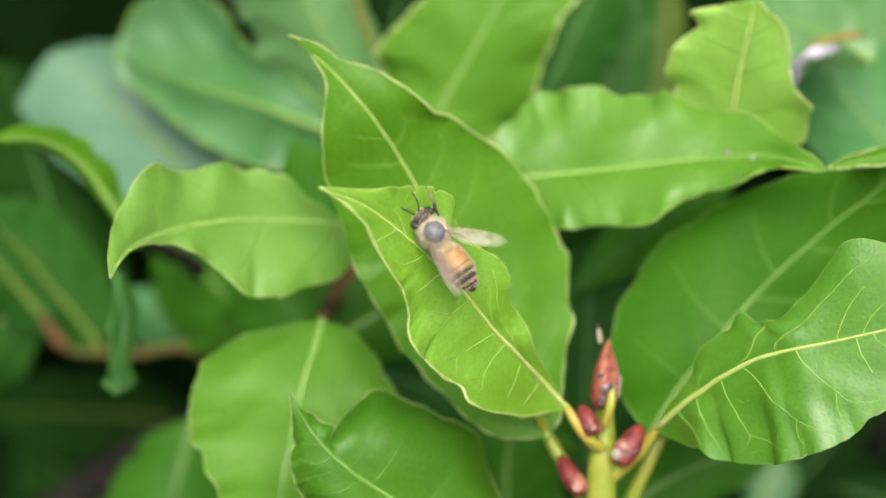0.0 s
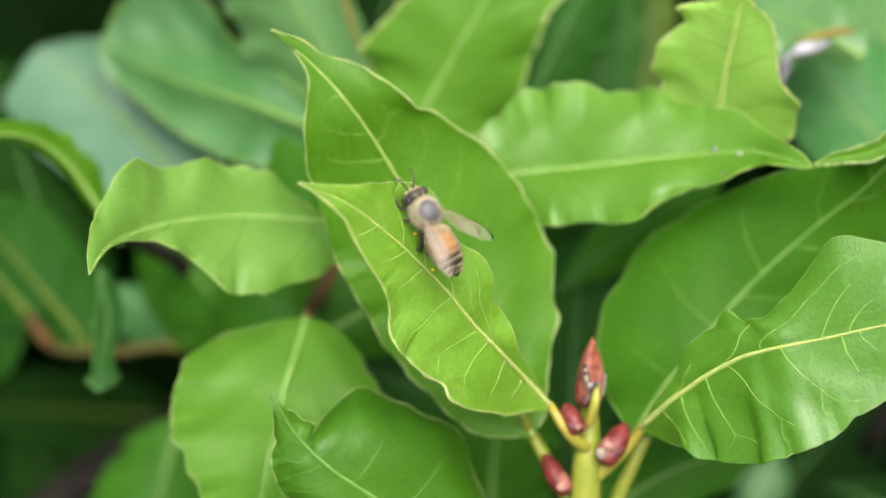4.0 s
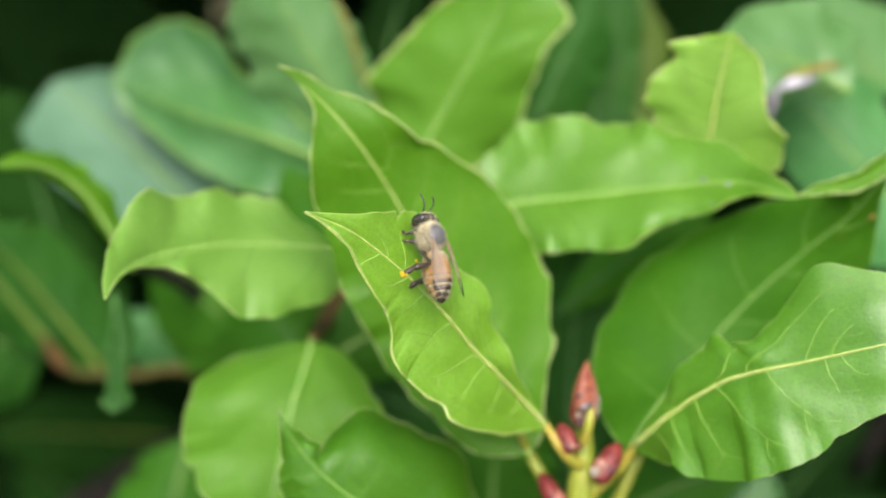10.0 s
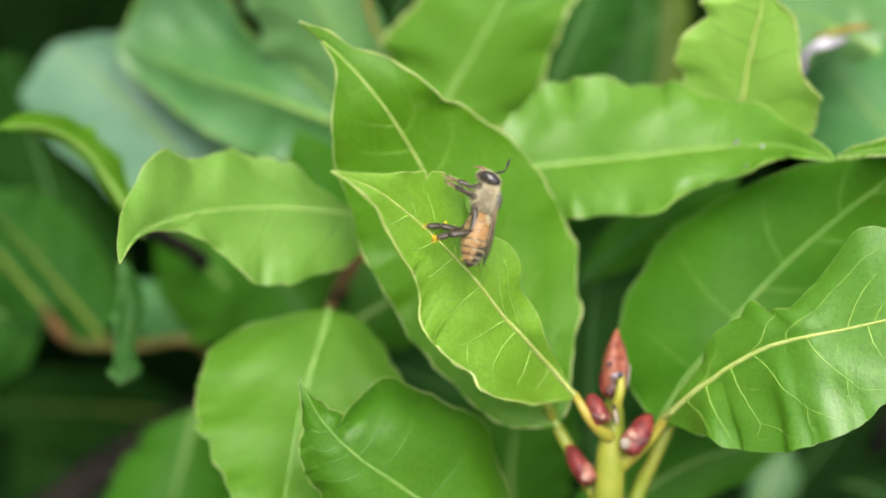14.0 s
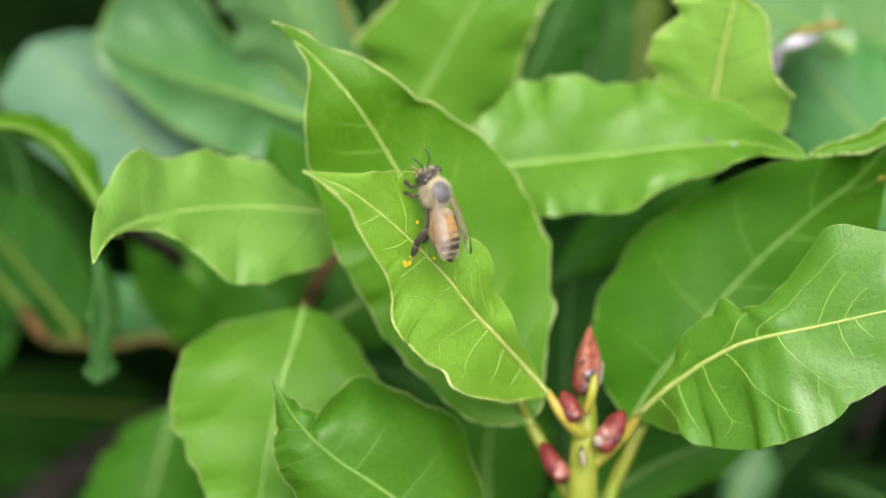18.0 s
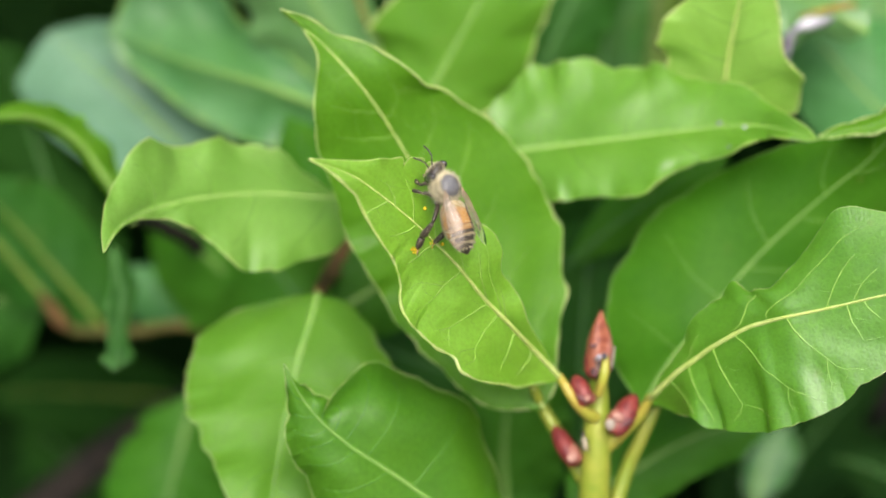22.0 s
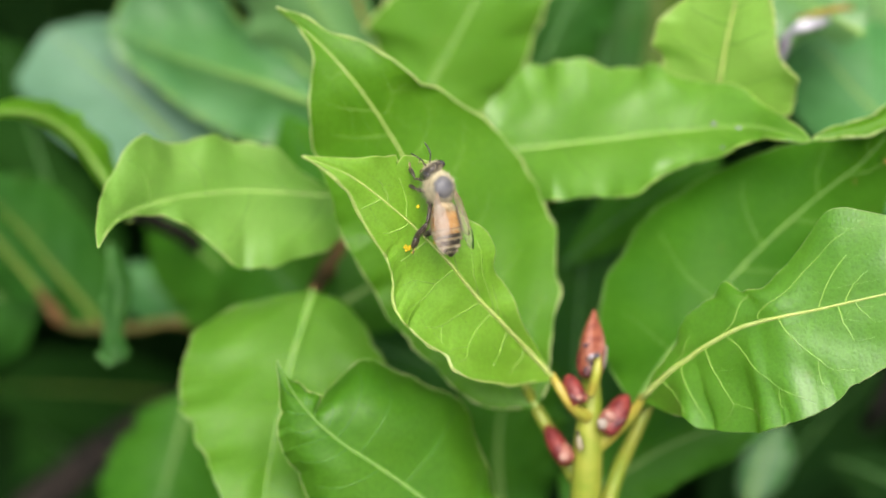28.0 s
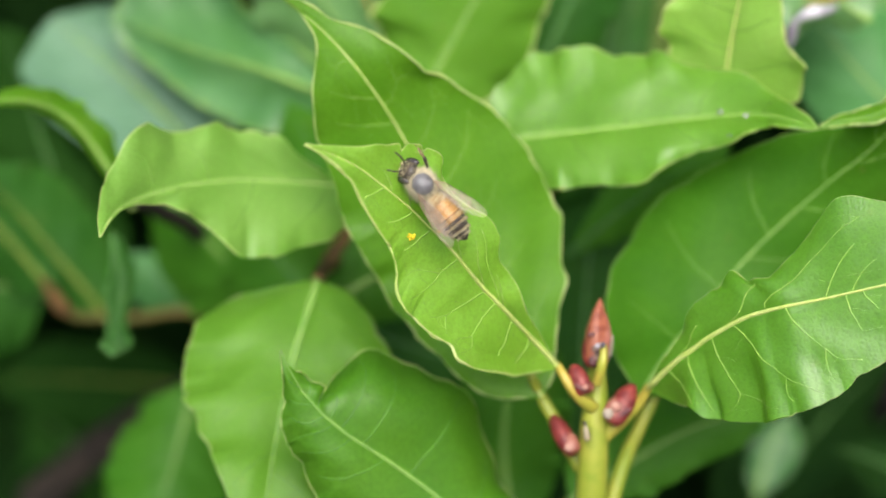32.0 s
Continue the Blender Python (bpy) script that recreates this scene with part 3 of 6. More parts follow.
wide_leaf = laurel_leaf(front, Blade(
    midrib=[(27.1, -24.9, 12), (31.9, -18.4, 17), (36.6, -13.4, 20), (42.3, -6.6, 21), (48.3, -0.5, 20), (54.5, 5.1, 18), (59.6, 9.4, 15), (62.7, 13.3, 12), (65.2, 17.6, 10)],
    left=[(0, 0, 0), (8.3, -45, -2.6), (13.6, -34, -5.8), (15.8, -22, -6.2), (13.5, -19, -4.1), (9.6, -15, -1.9), (5.3, -9, -0.6), (2.1, 14, -1), (0, 0, 0)],
    right=[(0, 0, 0), (9.5, -10, 1.2), (12, -5, 3.7), (13, -9, 5), (12.3, -15, 6.5), (8.8, -23, 4), (4.8, -39, 1.4), (1.8, -32, -0.3), (0, 0, 0)], seed=14, ruffle=0.04, waves=7), WIDE, "wide mid-green leaf, slightly blurred", veins=10, seed=14, vein_mat=VEIN_DULL, thick_rib=0.3, rib=RIB_DULL, rim=RIB_DULL)
laurel_leaf(front, Blade(
    midrib=[(51.3, 12.4, 8), (55.4, 13.5, 8.5), (59.3, 14.3, 8.5), (62.4, 15.8, 8.3), (65.5, 18.2, 8), (68.6, 21.7, 8)],
    left=[(0, 0, 0), (1.4, -45, 0.1), (1.9, -51, -0), (2.1, -46, 0), (1.6, -40, 0.3), (0, 0, 0)],
    right=[(0, 0, 0), (0.8, 38, -0.1), (1.3, 24, -0), (1.2, 25, -0), (1.1, 0, 0), (0, 0, 0)], seed=15, ruffle=0.1, waves=4), FRESH, "pale curled edge of the wide leaf", veins=0, seed=15, rim_size=0.16, thick_rib=0.1, rib=RIB_DULL)
bar("stem", front, [(20.5, -42.8, 14.0), (20.7, -34.6, 11.0), (20.9, -28.2, 9.5), (21.2, -23.5, 9.0), (21.2, -19.9, 8.5)], [2.4, 2.2, 2.0, 1.5, 1.1], STEM, "yellow-green young stem")
bar("petiole", front, [(20.6, -25.8, 8.0), (19.0, -24.7, 6.2), (17.5, -23.0, 4.9), (16.4, -21.2, 5.0), (15.6, -19.8, 6.0)], [1.0, 0.85, 0.72, 0.65, 0.5], PETIOLE, "yellow petiole flushed red")
bar("petiole", front, [(19.3, -34.8, 13.0), (16.9, -30.5, 13.0), (15.1, -27.3, 13.0), (13.5, -24.5, 13.0), (12.1, -21.6, 10.5)], [1.2, 1.05, 0.95, 0.85, 0.6], STEM, "")
bar("petiole", front, [(21.9, -30.2, 10.0), (24.5, -27.8, 9.0), (26.8, -25.3, 7.5), (28.2, -22.8, 5.5)], [1.1, 1.0, 0.8, 0.6], PETIOLE, "")
bar("petiole", front, [(23.0, -41.5, 16.0), (25.4, -33.9, 16.0), (27.3, -29.5, 15.0), (29.3, -25.1, 15.0), (30.9, -20.4, 16.5)], [1.2, 1.1, 1.0, 0.9, 0.6], STEM, "")

upper = thing("laurel_sprig", at(14.1, 5.2, 60.0), "laurel sprig with a long bright leaf and a crinkled one", "laurel sprig", SPRIGS)
long_leaf = laurel_leaf(upper, Blade(
    midrib=[(4.8, 11.1, 28), (11.4, 11.9, 26), (17.8, 12.6, 24), (25, 13.3, 21), (32.1, 14.1, 19), (38.3, 14.6, 17), (43.6, 14.7, 14), (47.8, 13.7, 10), (51.3, 12.4, 7)],
    left=[(0, 0, 0), (9.6, -16, -1.7), (11.7, -18, -1.6), (11.6, -21, -0.4), (10.5, -22, -0.7), (7.8, -19, -1.8), (5.5, -8, -2.4), (2.4, 6, -1.8), (0, 0, 0)],
    right=[(0, 0, 0), (7.4, 13, 1.3), (9, 27, 0.4), (9.5, 25, 0.6), (7.9, 32, -0.2), (6.4, 39, 0.8), (3.6, 46, 1.6), (2.1, 53, 1.1), (0, 0, 0)], seed=16, jag=0.024, hem=([0, 0, 0.9, -0.2, 0.5, 1.2, 0.9, 0.5, 1, -0.5, -0.3, -0.7, -0.1, -0.7, -0.6, -0.6, -0.4, -0.2, 0, -0.2, -0.6, -0.4, 0, 0.2, 0.4, 0], [0, 0, 0, 0, -0.1, 0, 0, -0.5, -0.6, -0.3, 0.9, 1, 0.2, -1.3, -1.4, -1.3, -0.4, 0.2, 0.3, -0.4, -0.4, 0.5, -0.3, -0.4, -0.1, 0]), ruffle=0.045, waves=8, steps=130, nibbles=0), LUSH, "long bright green leaf with a wavy edge", veins=8, seed=16, vein_mat=VEIN_DULL, rib=RIB_SOFT, thick_rib=0.3, rim_size=0.1)
laurel_leaf(upper, Blade(
    midrib=[(39.7, 13.8, 26), (40, 18.2, 24), (40.4, 22.5, 21), (40.9, 26.8, 18.5), (41.6, 31, 16), (42.2, 34.1, 14.5), (42.7, 36.2, 13.5)],
    left=[(0, 0, 0), (6.6, -8, -0.5), (8.5, -7, -0.2), (10.2, 0, -0.1), (9, 1, -0.4), (7.9, 3, -0.7), (4.1, 9, -1.4)],
    right=[(0, 0, 0), (10.2, 12, 0.3), (10.6, 12, 0.2), (7, 18, 0.3), (4.6, 6, 1.1), (2.4, -3, 0.3), (0.4, 4, -0.1)], seed=17, jag=0.012, hem=([0, 0, 0, 0, 0, 0, 0, 0, 0, -0.5, -0.5, 0.4, 0, -0.1, 0, -0.7, -1.3, -1.9, -1.9, -1, 0.2, -0.3, -1.5, -2.1, -1.2, 0], [0, 0, 0, 0, 0, 0, -0.4, -0.2, 0, 0.7, 1.7, 1.2, 0.8, 0.9, 0.9, 0.9, 1, 1.1, 1.2, 1.4, 1.3, 1.1, 0.4, 0.3, 0.2, 0]), ruffle=0.012, waves=4, bulge=0.05, steps=90, nibbles=0), PALE_LEAF, "crinkled light green leaf with a blunt tip", veins=8, seed=17, vein_mat=VEIN_DULL, thick_rib=0.42, rib=RIB, rim_size=0.2)
bar("stem", upper, [(14.1, 5.2, 60.0), (8.4, 8.5, 45.0), (4.8, 11.1, 28.0)], [1.5, 1.2, 0.8], STEM, "")
bar("stem", upper, [(14.1, 5.2, 60.0), (29.6, 10.4, 52.0), (40.0, 13.9, 28.0)], [1.4, 1.2, 0.8], STEM, "")
bar("stem", upper, [(14.1, 5.2, 60.0), (10.9, -13.4, 80.0), (9.5, -44.7, 110.0)], [1.5, 1.8, 2.2], TWIG, "")

left = thing("laurel_sprig", at(-15.4, -2.0, 70.0), "laurel sprig on a red-brown twig with two large leaves", "laurel sprig", SPRIGS)
laurel_leaf(left, Blade(
    midrib=[(-11.6, 4.7, 26), (-14.8, 5, 25), (-18.8, 5.3, 23), (-24.2, 5.7, 20), (-28.8, 5.7, 17), (-33.2, 5.2, 13), (-36.7, 4.5, 9), (-40.4, 3.1, 4), (-42.7, 1.6, -2), (-43.9, -0.3, -7), (-44.5, -2.2, -10)],
    left=[(0, 0, 0), (7, 18, 0.2), (9.9, 20, -0), (11.6, 19, 1.5), (10.3, 11, 2.4), (6.5, 10, 1.7), (2.7, 9, 0.9), (0.7, -32, -0.9), (0.4, 40, -1.2), (0.5, 65, -1.4), (0, 0, 0)],
    right=[(0, 0, 0), (1.3, -60, 0), (2.8, -45, -0.6), (5.4, -31, -1.2), (7, -24, -2.8), (8.3, -12, -4), (8.4, -16, -4.6), (9.1, 13, -5.9), (5.8, 22, -4.3), (2.6, 24, -2.8), (0, 0, 0)], seed=18, jag=0.024, hem=([0, 0, 0, -0.7, -0.7, -0.9, -0.9, 0, -0.3, 0.1, 0.9, 1.1, 0.3, -0.3, 0.5, 1.1, 0.2, 0.5, 0.4, 0.1, 0, 0, 0, 0, 0, 0], [0, 0, 0, 0, 0.4, 0.6, 0.8, 1.8, 1.1, 1, 0.4, 0, 0.2, -0.3, -0.5, -0.4, -0.7, -0.7, 0.8, 1.4, -0.2, -0.3, 0.2, -0.1, 0, 0]), ruffle=0.04, waves=8, steps=150, nibbles=0), FROST, "bright green leaf with a drooping tip", veins=8, seed=18, vein_mat=VEIN_DULL, rib=RIB_SOFT, thick_rib=0.35, rim_size=0.1)
laurel_leaf(left, Blade(
    midrib=[(-18.6, -8.8, 28), (-19.1, -10.8, 26), (-20.8, -16.6, 22), (-21.8, -20.9, 20), (-22.6, -25.6, 17), (-23.4, -30.2, 15), (-24, -34.6, 12), (-24.7, -39.9, 10), (-26.1, -48.2, 8)],
    left=[(0, 0, 0), (6.6, -1, -1.5), (13.1, -1, -1.7), (15.3, -4, -0.2), (15.5, -6, 0.9), (14.7, -7, 1.2), (13.4, -8, 1.6), (10.2, -8, 1.4), (0, 0, 0)],
    right=[(0, 0, 0), (12.7, -16, 3), (15.3, -13, 4.1), (15, -9, 4.4), (12.7, -4, 3.7), (9.3, 2, 3.5), (7.4, 10, 1.9), (4.7, 11, 0.5), (0, 0, 0)], seed=19, ruffle=0.025, waves=9, bulge=0.05, steps=110, nibbles=12), BROAD, "broad hanging green leaf with a pale midrib", veins=8, seed=19, vein_mat=VEIN_DULL, thick_rib=0.9, fade=0.8, rib=RIB_DULL, rim_size=0.1)
laurel_leaf(left, Blade(
    midrib=[(-19.3, -15.5, 64), (-13.9, -17.3, 64), (-7.5, -19.6, 64), (-1.2, -21.9, 64), (5.1, -23.7, 64), (10.5, -25.1, 64)],
    left=[(0, 0, 0), (6.4, -18, -0.3), (7.2, -16, -0.6), (5.8, -20, -0.4), (3.7, -16, -0.5), (0, 0, 0)],
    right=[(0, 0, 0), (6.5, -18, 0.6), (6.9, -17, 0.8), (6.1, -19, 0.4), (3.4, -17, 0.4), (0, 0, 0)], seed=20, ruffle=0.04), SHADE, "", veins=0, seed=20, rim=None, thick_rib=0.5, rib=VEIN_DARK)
laurel_leaf(left, Blade(
    midrib=[(-19.4, -14.1, 50), (-15.9, -11.6, 50), (-11.6, -9.1, 50), (-6.8, -6.2, 51), (-1.1, -2.8, 52), (5.1, 1.6, 54)],
    left=[(0, 0, 0), (4.3, -13, 1), (7.3, -15, 0.7), (8.3, -14, 0.5), (6.6, -17, 0.4), (0, 0, 0)],
    right=[(0, 0, 0), (4.4, -13, -1.2), (7.5, -16, -1.1), (7.6, -15, 0.5), (6.7, -17, 0.4), (0, 0, 0)], seed=21, ruffle=0.04), MATURE, "", veins=0, seed=21, rim=None, thick_rib=0.6, rib=RIB_SOFT)
laurel_leaf(left, Blade(
    midrib=[(-15.4, -5.8, 66), (-17.5, 0.5, 62), (-19.9, 6.8, 60), (-22.2, 13.0, 58), (-24.8, 18.7, 56)],
    left=[(0, 0, 0), (4, -20, 0.5), (5.6, -20, 0.6), (5, -20, 0.4), (0, 0, 0)],
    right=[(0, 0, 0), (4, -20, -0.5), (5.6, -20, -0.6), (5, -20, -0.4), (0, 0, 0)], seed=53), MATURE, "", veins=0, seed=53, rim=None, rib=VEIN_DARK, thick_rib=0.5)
bar("twig", left, [(-8.6, 5.3, 70.0), (-14.4, -1.1, 66.0), (-17.7, -6.2, 50.0), (-18.6, -8.8, 28.0)], [2.2, 1.8, 1.4, 0.9], TWIG, "reddish brown twig")
bar("twig", left, [(-13.1, 1.7, 68.0), (-11.4, 3.4, 45.0), (-11.6, 4.7, 26.0)], [1.3, 1.0, 0.7], STEM, "")
bar("twig", left, [(-8.6, 5.3, 70.0), (-2.4, -13.9, 95.0), (5.6, -45.7, 120.0)], [2.2, 2.4, 2.6], TWIG, "")

lower = thing("laurel_sprig", at(12.8, -51.6, 20.0), "laurel sprig with a folded dark green leaf", "laurel sprig", SPRIGS)
laurel_leaf(lower, Blade(
    midrib=[(9.3, -45.4, 10), (2.3, -39.9, 6), (-3.9, -34.9, 3), (-9.1, -31, 0), (-12.1, -28.9, -1.5), (-13.9, -27.4, -2.3), (-15.1, -26.4, -2.7), (-16.3, -25.5, -3), (-17.5, -24, -3.5), (-18.8, -22.3, -4), (-20.2, -19.8, -5), (-21.4, -17.4, -5)],
    left=[(0, 0, 0), (10, -13, 0.3), (11.6, -9, -0.8), (10.8, -12, 0), (8.9, -15, 0.4), (7.6, -18, 1), (6, -19, 1.8), (4.9, -16, 1.2), (3.6, -13, 1.1), (2.4, -6, 0.8), (1.2, -3, 0.4), (0, 0, 0)],
    right=[(0, 0, 0), (10.8, -62, -8.5), (12.8, -44, -9.7), (16.2, -34, -9.3), (16.4, -37, -5.1), (13.9, -42, -0.2), (9.9, -48, 0.9), (1.4, -64, 0.8), (3.8, -43, 0), (2.8, -61, -0.5), (1, -59, -0.8), (0, 0, 0)], seed=22, jag=0.012, hem=([0, 0, 0, 0, 0, 0, 0, 0, 0, 0, -0.6, -0.3, 0.1, 0.4, 0.8, 0.9, 0.7, 0.5, 0.3, -0.3, -0.1, -0.4, -0.4, -0.3, -0.1, 0], [0, 0, 0, 0, 0, 0, 0.1, -0.8, -1.7, -1.2, -0.9, -0.1, 0.3, 0.8, -0.4, 0.7, 0, 1, -0.4, -0.5, -0.3, 0.3, 0.3, -0.3, -0.2, 0]), ruffle=0.06, waves=8, bulge=0.2, steps=150, bites=((1, 0.645, 0.45, 0.014),), nibbles=0), MID, "green leaf folded along its midrib, with a bitten tip", veins=14, seed=22, vein_mat=VEIN_MID, thick_rib=0.28, rib=RIB_DULL)
bar("stem", lower, [(9.3, -45.4, 10.0), (12.8, -51.6, 20.0), (17.6, -75.4, 60.0)], [0.8, 1.2, 1.8], STEM, "")

far_left = thing("laurel_sprig", at(-45.9, 1.7, 60.0), "laurel sprig with a curled leaf and a hanging one", "laurel sprig", SPRIGS)
laurel_leaf(far_left, Blade(
    midrib=[(-47.7, 1.7, 46), (-50.9, 7.5, 44), (-53.3, 11.5, 42), (-55.2, 14.1, 40), (-57.6, 16.2, 38), (-61.2, 17.6, 34), (-64.8, 17.6, 31), (-67.6, 16.8, 28)],
    left=[(0, 0, 0), (1.5, -33, -0.8), (1.6, -27, -0.8), (1.6, -26, -0.8), (1.7, -27, -0.6), (1.5, -45, -0.3), (0.7, -19, 0.2), (0, 0, 0)],
    right=[(0, 0, 0), (3, -50, 0.4), (4.3, -41, -1.1), (4, -53, -0.6), (4.4, -53, -0.6), (3.2, -47, -1.9), (1.6, -18, -0.9), (0, 0, 0)], seed=23, ruffle=0.12, waves=5, steps=90, nibbles=24), FRESH, "curled green leaf showing its pale edge", veins=6, seed=23, vein_mat=VEIN_DULL, rib=RIB_SOFT, thick_rib=0.42, rim=None)
laurel_leaf(far_left, Blade(
    midrib=[(-51.2, -1.6, 48), (-50.3, -5.5, 46), (-49.7, -8.9, 45), (-49.7, -12.3, 44), (-50.3, -15.7, 43), (-50.1, -17.8, 42), (-50.2, -20.4, 41)],
    left=[(0, 0, 0), (2.2, -40, -0.4), (2.7, -30, -0.3), (2.3, -20, -0.3), (1.6, -20, 0), (2.1, -10, 0.4), (2.6, -10, 0.5), (0, 0, 0)],
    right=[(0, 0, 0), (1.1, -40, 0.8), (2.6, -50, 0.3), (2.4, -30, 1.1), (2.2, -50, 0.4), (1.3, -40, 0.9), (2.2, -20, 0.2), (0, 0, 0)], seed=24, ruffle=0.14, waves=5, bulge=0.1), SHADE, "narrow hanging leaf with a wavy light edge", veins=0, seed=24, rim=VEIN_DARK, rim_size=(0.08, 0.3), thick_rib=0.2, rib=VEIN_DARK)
bar("stem", far_left, [(-47.7, 2.5, 46.0), (-45.9, 1.7, 60.0), (-39.9, -6.0, 90.0), (-34.3, -36.1, 130.0)], [0.8, 1.3, 1.6, 2.0], BARK, "")

deep_left = thing("laurel_sprig", at(-58.4, -17.6, 92.0), "out-of-focus laurel sprig on an orange-brown twig", "laurel sprig", SPRIGS)
laurel_leaf(deep_left, Blade(
    midrib=[(-67.3, -12.3, 90), (-70.6, -7.8, 88), (-74.5, -2.7, 86), (-78.9, 2.7, 84), (-84.2, 7.4, 82), (-89.5, 11.6, 80)],
    left=[(0, 0, 0), (8, -35, -1.9), (9.8, -33, -3.1), (10.2, -33, -2.3), (8.9, -34, -0.7), (0, 0, 0)],
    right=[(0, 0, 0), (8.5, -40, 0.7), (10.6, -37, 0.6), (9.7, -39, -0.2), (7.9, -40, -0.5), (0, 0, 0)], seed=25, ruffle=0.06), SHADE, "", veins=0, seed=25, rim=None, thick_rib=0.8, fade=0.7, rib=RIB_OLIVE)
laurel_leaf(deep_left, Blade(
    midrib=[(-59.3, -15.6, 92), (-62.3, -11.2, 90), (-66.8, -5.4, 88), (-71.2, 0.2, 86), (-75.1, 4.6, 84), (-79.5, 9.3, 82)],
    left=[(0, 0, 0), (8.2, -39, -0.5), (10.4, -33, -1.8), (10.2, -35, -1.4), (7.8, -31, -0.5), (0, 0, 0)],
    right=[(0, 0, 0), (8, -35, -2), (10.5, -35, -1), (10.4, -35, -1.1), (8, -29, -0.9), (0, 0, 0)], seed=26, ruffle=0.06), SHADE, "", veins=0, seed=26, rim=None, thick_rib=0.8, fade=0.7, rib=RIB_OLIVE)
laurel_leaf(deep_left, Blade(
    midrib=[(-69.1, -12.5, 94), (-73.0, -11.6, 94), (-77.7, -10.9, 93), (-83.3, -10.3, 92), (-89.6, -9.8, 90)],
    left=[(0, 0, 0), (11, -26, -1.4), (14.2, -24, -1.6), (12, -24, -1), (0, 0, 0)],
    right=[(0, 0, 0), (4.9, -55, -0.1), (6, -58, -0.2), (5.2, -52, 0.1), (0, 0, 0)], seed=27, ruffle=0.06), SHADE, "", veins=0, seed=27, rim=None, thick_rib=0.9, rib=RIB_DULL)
# back leaf of the dark corner, shade painted into its green
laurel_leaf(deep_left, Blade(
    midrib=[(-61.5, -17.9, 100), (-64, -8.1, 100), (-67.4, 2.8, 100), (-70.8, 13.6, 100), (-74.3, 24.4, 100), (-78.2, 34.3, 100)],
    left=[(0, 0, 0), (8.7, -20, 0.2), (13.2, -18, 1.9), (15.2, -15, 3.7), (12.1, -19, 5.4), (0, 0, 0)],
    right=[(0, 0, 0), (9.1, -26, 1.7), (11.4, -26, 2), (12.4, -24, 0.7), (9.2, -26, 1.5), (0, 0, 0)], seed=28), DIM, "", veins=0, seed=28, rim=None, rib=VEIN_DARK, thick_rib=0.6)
laurel_leaf(deep_left, Blade(
    midrib=[(-9.7, -24.5, 78), (-17.2, -18, 78), (-23.7, -11.4, 78), (-29.3, -4.8, 78), (-35, 1.7, 78)],
    left=[(0, 0, 0), (10.2, -29, 2.3), (12.1, -30, 0.4), (11, -27, 0.8), (0, 0, 0)],
    right=[(0, 0, 0), (8.7, -35, 1.8), (10.2, -36, 2.5), (9.1, -33, 2.1), (0, 0, 0)], seed=29), MATURE, "", veins=0, seed=29, rim=None, rib=VEIN_DARK, thick_rib=0.6)
laurel_leaf(deep_left, Blade(
    midrib=[(-25.2, -18.3, 86), (-29.8, -13.5, 84), (-35.3, -8.2, 82), (-40.8, -2.5, 80), (-45.2, 2.2, 78), (-48.7, 6.4, 76)],
    left=[(0, 0, 0), (10.2, -33, 1.4), (12.8, -31, 1.7), (11.4, -35, 1.2), (6.6, -40, 0), (0, 0, 0)],
    right=[(0, 0, 0), (9, -30, -2.5), (11.4, -29, -2.9), (10.8, -30, -3.3), (7.7, -29, -1.6), (0, 0, 0)], seed=30, ruffle=0.06), MATURE, "", veins=0, seed=30, rim=None, thick_rib=0.9, fade=0.7, rib=RIB_DULL)
laurel_leaf(deep_left, Blade(
    midrib=[(-44.0, -15.6, 100), (-47.4, -12.9, 100), (-50.9, -10.5, 100), (-54.3, -8.5, 100), (-58.3, -6.6, 100)],
    left=[(0, 0, 0), (5, -25, 0.4), (6.2, -25, 0.5), (4.6, -25, 0.3), (0, 0, 0)],
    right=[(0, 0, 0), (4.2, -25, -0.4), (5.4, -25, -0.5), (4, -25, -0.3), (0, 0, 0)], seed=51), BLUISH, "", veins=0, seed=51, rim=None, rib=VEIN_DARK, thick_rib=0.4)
bar("twig", deep_left, [(-67.4, -11.6, 88), (-65.9, -14.5, 89), (-63.7, -16.2, 90), (-59.1, -16.4, 92), (-53.4, -16.6, 92), (-43.0, -16.0, 90), (-37.4, -26.9, 110)], [0.8, 0.95, 0.85, 0.85, 0.85, 0.85, 1.3], OLIVE_TWIG, "olive-brown twig")
bar("knot", deep_left, [(-68.6, -10.1, 86), (-67.0, -12.5, 87.5), (-65.5, -14.7, 88), (-64.3, -15.7, 89)], [0.55, 1.05, 1.2, 0.7], TWIG, "orange-red knot where two leaves join the twig")

back = thing("laurel_sprig", at(-11.3, 18.2, 70.0), "out-of-focus laurel sprig with rounded blue-green leaves", "laurel sprig", SPRIGS)
laurel_leaf(back, Blade(
    midrib=[(-12.8, 18.3, 62), (-22, 21.1, 64), (-29.3, 24, 66), (-37, 26.5, 70), (-44.8, 29.1, 74), (-51.3, 31.9, 78), (-55.8, 33.7, 80)],
    left=[(0, 0, 0), (7.6, -14, -1.3), (10, -14, -0.2), (8.7, -14, 1.4), (5.2, -14, 2.4), (3.6, -12, 1.1), (0, 0, 0)],
    right=[(0, 0, 0), (5.2, -10, 3.7), (8.2, -8, 6.6), (13.3, -6, 5.9), (14.2, 2, 5.4), (8.9, 10, 3.6), (0, 0, 0)], seed=31, ruffle=0.02, bulge=-0.15), OLD, "rounded cupped leaf, glossy and dark", veins=0, seed=31, rim_size=0.25, rim=RIB_DULL, thick_rib=0.8, fade=0.7, rib=RIB_DULL)
